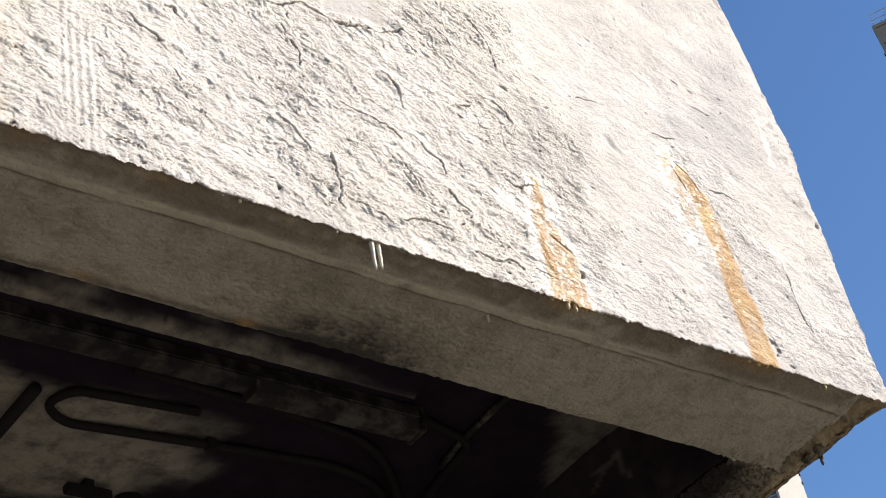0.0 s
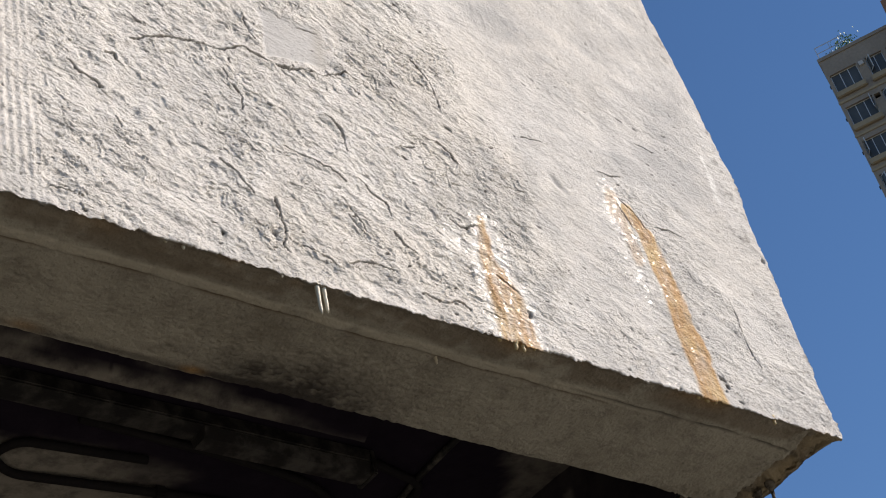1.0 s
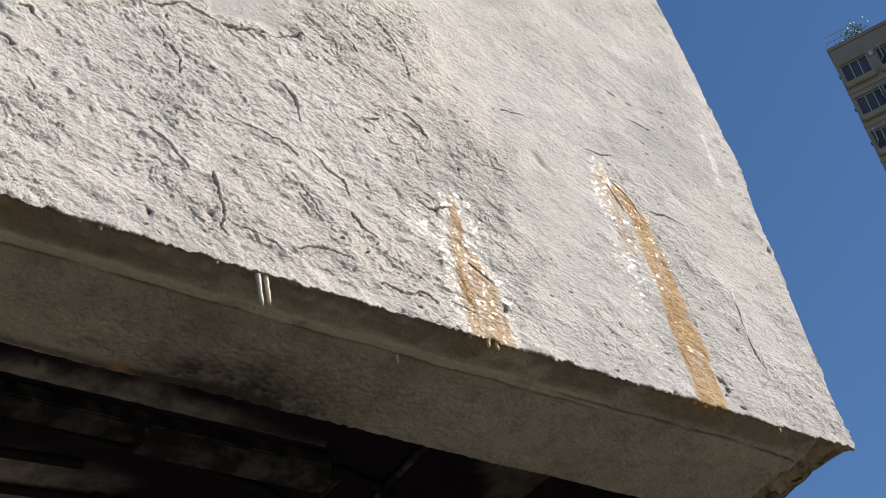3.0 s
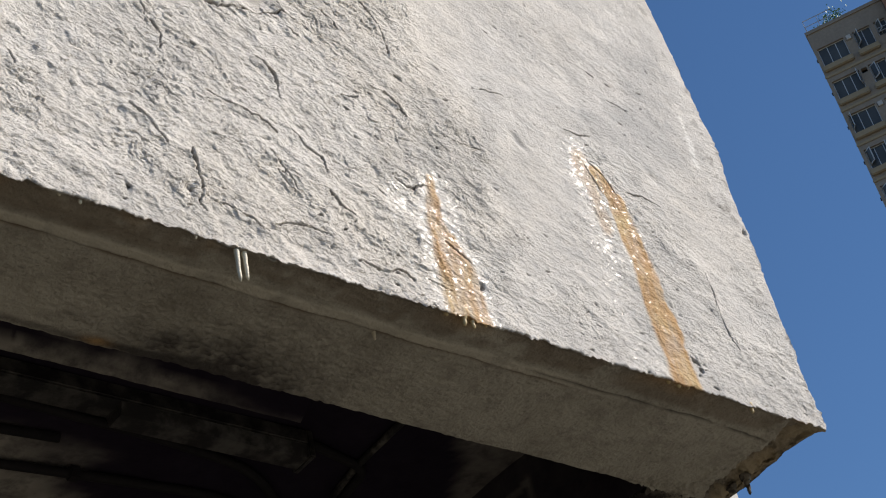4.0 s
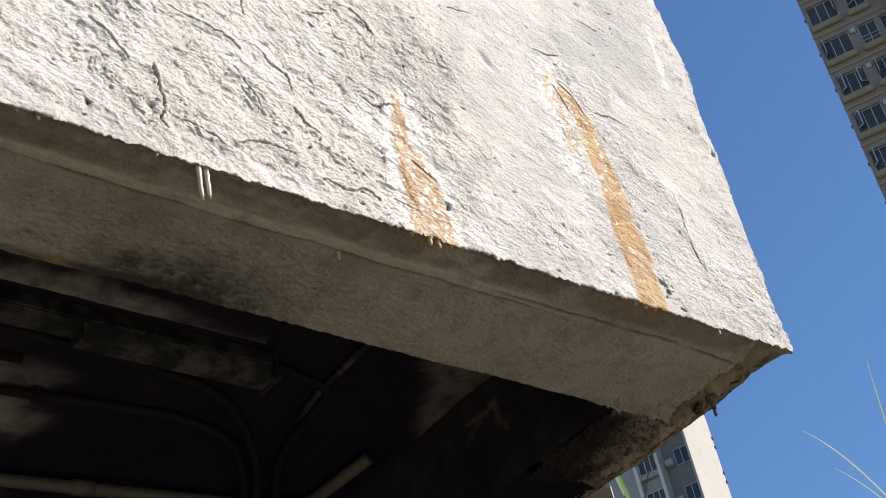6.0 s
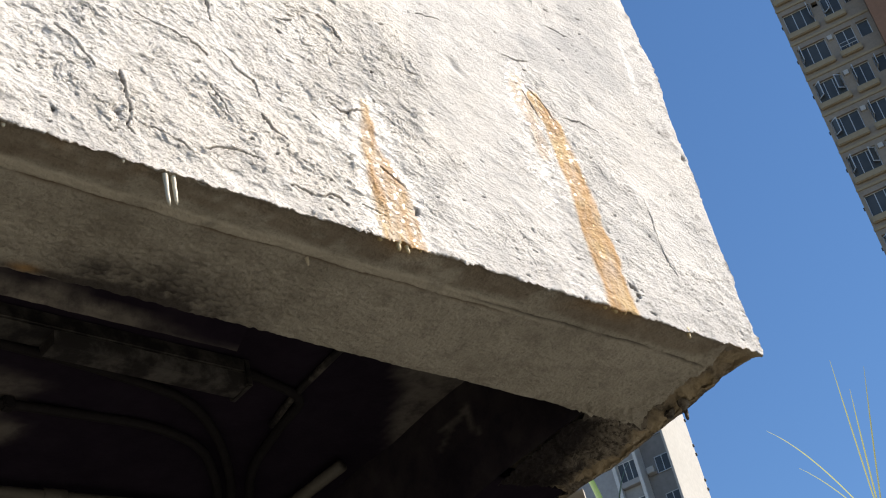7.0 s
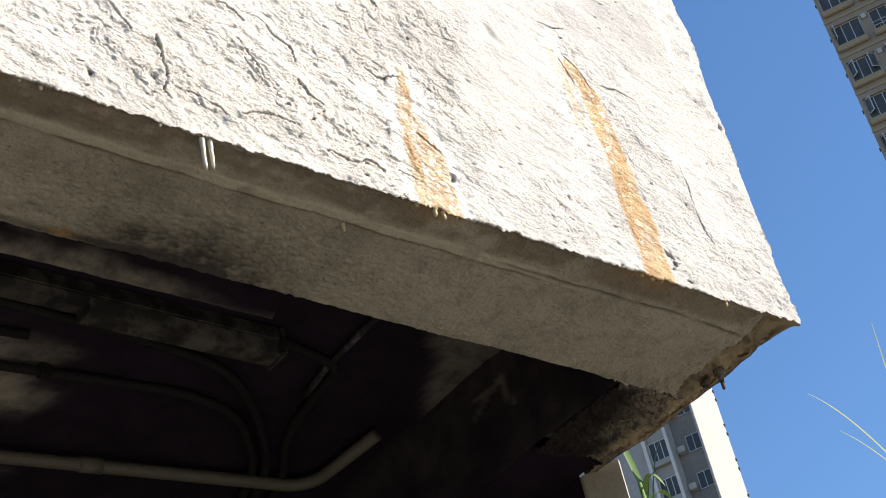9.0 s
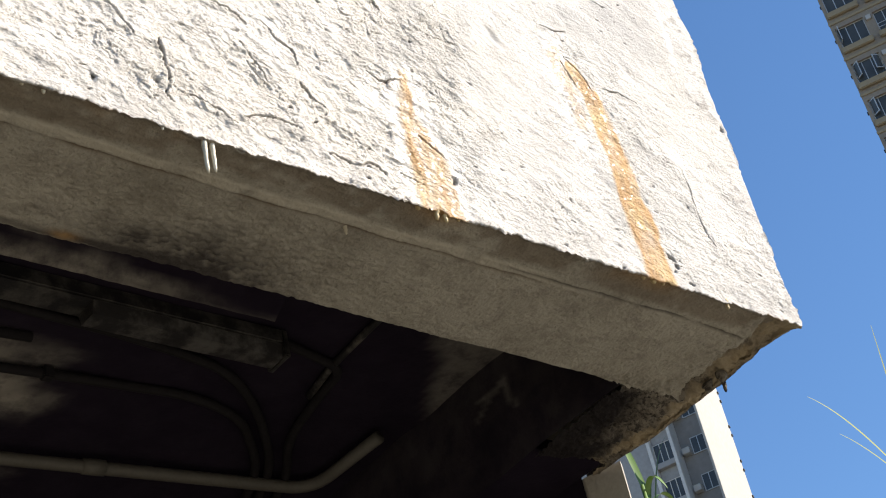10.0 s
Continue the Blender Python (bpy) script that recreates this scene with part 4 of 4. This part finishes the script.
for k in range(16):
    bm = bmesh.new()
    a, z0 = rng.uniform(0, math.tau), rng.uniform(2.95, 3.28)
    ln = rng.uniform(0.07, 0.17)
    blade(bm, (-0.01, 0, z0), (math.cos(a) * ln, math.sin(a) * ln, z0 + rng.uniform(-0.05, 0.30)), 0.04, rng.uniform(0.004, 0.009), rng)
    part("leaf", bm, M_LEAF, shrub, smooth=True)


# ---- buildings behind ----
def frame_window(parent, m, x0, z0, w, h, lights, lamp_mat=M_ALU, y=0.16, curtain=False):
    """A window set back in its opening: frame with mullions, glass panes; in the facade's own axes (x along, -y out)."""
    b = 0.05
    bm = bmesh.new()
    rings = []
    for d, yy in ((0, y), (b, y), (b, y + 0.06), (0, y + 0.06)):
        rings.append([bm.verts.new(m @ Vector(q)) for q in ((x0 + d, yy, z0 + d), (x0 + w - d, yy, z0 + d), (x0 + w - d, yy, z0 + h - d), (x0 + d, yy, z0 + h - d))])
    for i in range(4):
        r0, r1 = rings[i], rings[(i + 1) % 4]
        for k in range(4):
            bm.faces.new((r0[k], r0[(k + 1) % 4], r1[(k + 1) % 4], r1[k]))
    bmesh.ops.recalc_face_normals(bm, faces=bm.faces)
    win = part("window", bm, lamp_mat, parent)
    step = (w - 2 * b) / lights
    for k in range(1, lights):
        xm = x0 + b + step * k
        part("mullion", boxes([((xm - 0.025, y, z0 + b + 0.002), (xm + 0.025, y + 0.06, z0 + h - b - 0.002))], 0.0, m), lamp_mat, win)
    for k in range(lights):
        xa = x0 + b + step * k + (0.026 if k else 0)
        xb = x0 + b + step * (k + 1) - (0.026 if k < lights - 1 else 0)
        part("pane", boxes([((xa, y + 0.025, z0 + b), (xb, y + 0.035, z0 + h - b))], 0.0, m), M_GLASS, win)
    if curtain:
        part("curtain", boxes([((x0 + b, y + 0.09, z0 + 0.1), (x0 + w * 0.55, y + 0.11, z0 + h - 0.1))], 0.0, m), M_CURT, win)
    return win


def facade(az, dist, alpha):
    """Facade axes: origin at the corner seen from the canopy, x to the right along the face, y inwards."""
    a, n = radians(az), radians(alpha)
    o = Vector((-2.47 + dist * math.sin(a), -1.55 + dist * math.cos(a), 0))
    ex, ey = Vector((math.cos(n), -math.sin(n), 0)), Vector((math.sin(n), math.cos(n), 0))
    return Matrix(((ex.x, ey.x, 0, o.x), (ex.y, ey.y, 0, o.y), (0, 0, 1, 0), (0, 0, 0, 1)))


# the tall beige block: pitch of storeys 2.86 m, its top edge 72.9 m up
PITCH, ROOF = 2.86, 72.9
m = facade(63.74, 84.0, 65.0)
tower = thing("apartment_tower", "tall weathered beige apartment tower in shade with many windows", "building")
rng = random.Random(11)
tops = [71.55 - PITCH * k for k in range(13)]
# columns of openings: start, width, height, drop from the row's line
COLS = [(0.22, 1.75, 1.55, 0.0), (2.10, 0.36, 0.38, 0.05), (2.58, 1.10, 1.55, 0.0), (3.98, 0.72, 1.20, 0.0)]
xs = sorted({0.0, 5.0} | {c[0] for c in COLS} | {c[0] + c[1] for c in COLS})
items = []
for k, zt in enumerate(tops):
    z_up = ROOF if k == 0 else tops[k - 1] - 1.55
    items.append(((0, 0, zt), (5.0, 0.3, z_up)))
    for a, b in zip(xs, xs[1:]):
        col = [c for c in COLS if abs(c[0] - a) < 1e-6]
        if not col:
            items.append(((a, 0, zt - 1.55), (b, 0.3, zt)))
        else:
            if col[0][3] > 0:
                items.append(((a, 0, zt - col[0][3]), (b, 0.3, zt)))
            if col[0][3] + col[0][2] < 1.549:
                items.append(((a, 0, zt - 1.55), (b, 0.3, zt - col[0][3] - col[0][2])))
items.append(((0, 0, 0), (5.0, 0.3, tops[-1] - 1.55)))
part("wall", boxes(items, 0.0, m), M_TOWER, tower)
# solid dark core in place of the rooms' shade
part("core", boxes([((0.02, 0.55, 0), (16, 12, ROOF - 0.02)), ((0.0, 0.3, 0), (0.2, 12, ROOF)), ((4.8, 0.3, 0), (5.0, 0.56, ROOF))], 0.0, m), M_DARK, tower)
part("brown_wall", boxes([((5.02, -0.9, 0), (9.5, 0.5, ROOF + 1.5))], 0.0, m), M_BROWN, tower, "brown-tiled projecting bay")
part("parapet", boxes([((-0.05, -0.08, ROOF), (16, 0.15, ROOF + 0.25)), ((-0.05, 0.15, ROOF), (0.12, 12, ROOF + 0.25))], 0.0, m), M_TOWER, tower)
for k, zt in enumerate(tops):
    for ci, (x0, w, h, dz) in enumerate(COLS):
        if ci == 1:
            if rng.random() < 0.6:
                part("air_conditioner", boxes([((x0 + 0.02, -0.12, zt - dz - h + 0.01), (x0 + w - 0.02, 0.25, zt - dz - 0.03))], 0.02, m), M_AC, tower)
            continue
        win = frame_window(tower, m, x0, zt - dz - h, w, h, 3 if ci == 0 else (2 if ci == 2 else 1), M_ALU, 0.14, rng.random() < 0.35)
        for side in ((0, 1) if ci == 0 else (0,)):
            if rng.random() < 0.45:
                hinge = Matrix.Translation((x0 + 0.05 + side * (w - 0.1), 0.13, zt - dz - h * 0.72)) @ Matrix.Rotation(radians(rng.uniform(35, 80)) * (1 if side else -1), 4, "Z")
                lo_, hi_ = (-0.5, 0.0) if side else (0.0, 0.5)
                top_ = h * 0.68
                bars = [((lo_, -0.02, 0), (hi_, 0.02, 0.06)), ((lo_, -0.02, top_ - 0.06), (hi_, 0.02, top_)), ((lo_, -0.02, 0.061), (lo_ + 0.06, 0.02, top_ - 0.061)), ((hi_ - 0.06, -0.02, 0.061), (hi_, 0.02, top_ - 0.061))]
                part("open_sash", boxes(bars, 0.0, m @ hinge), M_ALU, win)
                part("pane", boxes([((lo_ + 0.061, -0.006, 0.061), (hi_ - 0.061, 0.006, top_ - 0.061))], 0.0, m @ hinge), M_GLASS, win)
        if rng.random() < 0.4:
            z0 = zt - dz - h
            rack = [((x0, -0.38, z0 + 0.02), (x0 + w, -0.35, z0 + 0.05)), ((x0, -0.38, z0 + 0.3), (x0 + w, -0.35, z0 + 0.33))]
            rack += [((x0 + w * q / 3 - 0.012, -0.38, z0 + 0.02), (x0 + w * q / 3 + 0.012, 0.0, z0 + 0.05)) for q in range(4)]
            part("drying_rack", boxes(rack, 0.0, m), M_ALU, win)
    part("ledge", boxes([((0.10, -0.22, zt - 1.55 - 0.50), (2.08, 0.0, zt - 1.55 - 0.05)), ((2.45, -0.22, zt - 1.55 - 0.50), (3.8, 0.0, zt - 1.55 - 0.05))], 0.05, m), M_LEDGE, tower)
    part("band", boxes([((-0.03, -0.06, zt - 1.55 - 0.95), (5.0, 0.0, zt - 1.55 - 0.75))], 0.02, m), M_LEDGE, tower)
    part("wall_pipe_clip", boxes([((-0.07, 0.2, zt - 0.8), (0.0, 0.32, zt - 0.6))], 0.01, m), M_LAMP, tower)
rail = [((0.1, 0.1 + 0.0, ROOF + 0.25), (0.14, 0.14, ROOF + 1.35)), ((1.0, 0.1, ROOF + 0.25), (1.04, 0.14, ROOF + 1.35)), ((0.1, 0.1, ROOF + 1.31), (2.0, 0.14, ROOF + 1.35)),
        ((0.1, 0.1, ROOF + 0.8), (2.0, 0.14, ROOF + 0.83)), ((0.1, 1.6, ROOF + 0.25), (0.14, 1.64, ROOF + 1.35)), ((0.1, 0.14, ROOF + 1.31), (0.14, 3.0, ROOF + 1.35))]
part("roof_railing", boxes(rail, 0.0, m), M_ALU, tower)
bush = thing("roof_bush", "small leafy green bush on the tower roof", "bush")
bush.matrix_world = m @ Matrix.Translation((1.9, 1.0, ROOF))
part("stem", tube([(0, 0, 0), (0.02, 0, 0.5), (0, 0.05, 0.9)], 0.05, 8, [1.2, 1, 0.6]), M_BROWN, bush)
bm = bmesh.new()
for k in range(420):
    q = Vector((rng.gauss(0, 0.42), rng.gauss(0, 0.4), 1.0 + rng.gauss(0, 0.33)))
    e = Euler((rng.uniform(0, 6), rng.uniform(0, 6), rng.uniform(0, 6))).to_matrix()
    s = rng.uniform(0.06, 0.13)
    vs = [bm.verts.new(q + e @ Vector(d) * s) for d in ((-1, 0, 0), (0, -0.5, 0.1), (1, 0, 0), (0, 0.5, 0.1))]
    bm.faces.new(vs)
part("crown", bm, M_LEAF, bush)

# the white block low behind the corner: a shaded recess with bay windows, a sunlit end
m = facade(53.60, 100.0, 68.0)
block = thing("white_apartment_block", "white apartment block with a sunlit end and a grimy recess greyed for shade", "building")
TALL = 66.0
part("sunlit_end", boxes([((-0.16, 0, 0), (0, 7.0, TALL))], 0.02, m), M_SUNLIT, block)
part("recess_wall", boxes([((-12, 1.1, 0), (-0.17, 1.4, TALL))], 0.0, m), M_GRIME_SHADE, block, "grimy recess wall, greyed for its shade")
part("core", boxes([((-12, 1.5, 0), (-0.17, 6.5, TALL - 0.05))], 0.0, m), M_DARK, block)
part("bay_fin", boxes([((-3.95, -0.3, 0), (-3.70, 1.1, TALL))], 0.02, m), M_WHITE, block)
part("bay_fin", boxes([((-2.34, -0.3, 0), (-2.12, 1.1, TALL))], 0.02, m), M_WHITE, block)
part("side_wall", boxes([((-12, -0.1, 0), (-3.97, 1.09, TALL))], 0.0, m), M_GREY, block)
for k in range(9):
    zt = 57.6 - 2.74 * k
    frame_window(block, m, -3.69, zt - 1.5, 1.34, 1.5, 3, M_WHITE, 0.15, True)
    part("bay_ledge", boxes([((-3.69, -0.2, zt - 1.9), (-2.35, 1.08, zt - 1.51))], 0.02, m), M_GREY, block)
    part("bay_lintel", boxes([((-3.69, 0.15, zt + 0.01), (-2.35, 1.08, zt + 0.83))], 0.02, m), M_GREY, block)
    frame_window(block, m, -1.35, zt - 1.3, 1.0, 1.2, 2, M_ALU, 1.0)
    part("air_conditioner", boxes([((-1.98, 0.55, zt - 1.25), (-1.45, 1.09, zt - 0.8))], 0.03, m), M_AC, block)
    part("wall_bolt", boxes([((-0.02, 6.8, zt - 0.3), (0.09, 7.0, zt - 0.14))], 0.01, m), M_LAMP, block)
    part("wall_bolt", boxes([((-0.02, 6.8, zt - 1.0), (0.09, 7.0, zt - 0.84))], 0.01, m), M_LAMP, block)
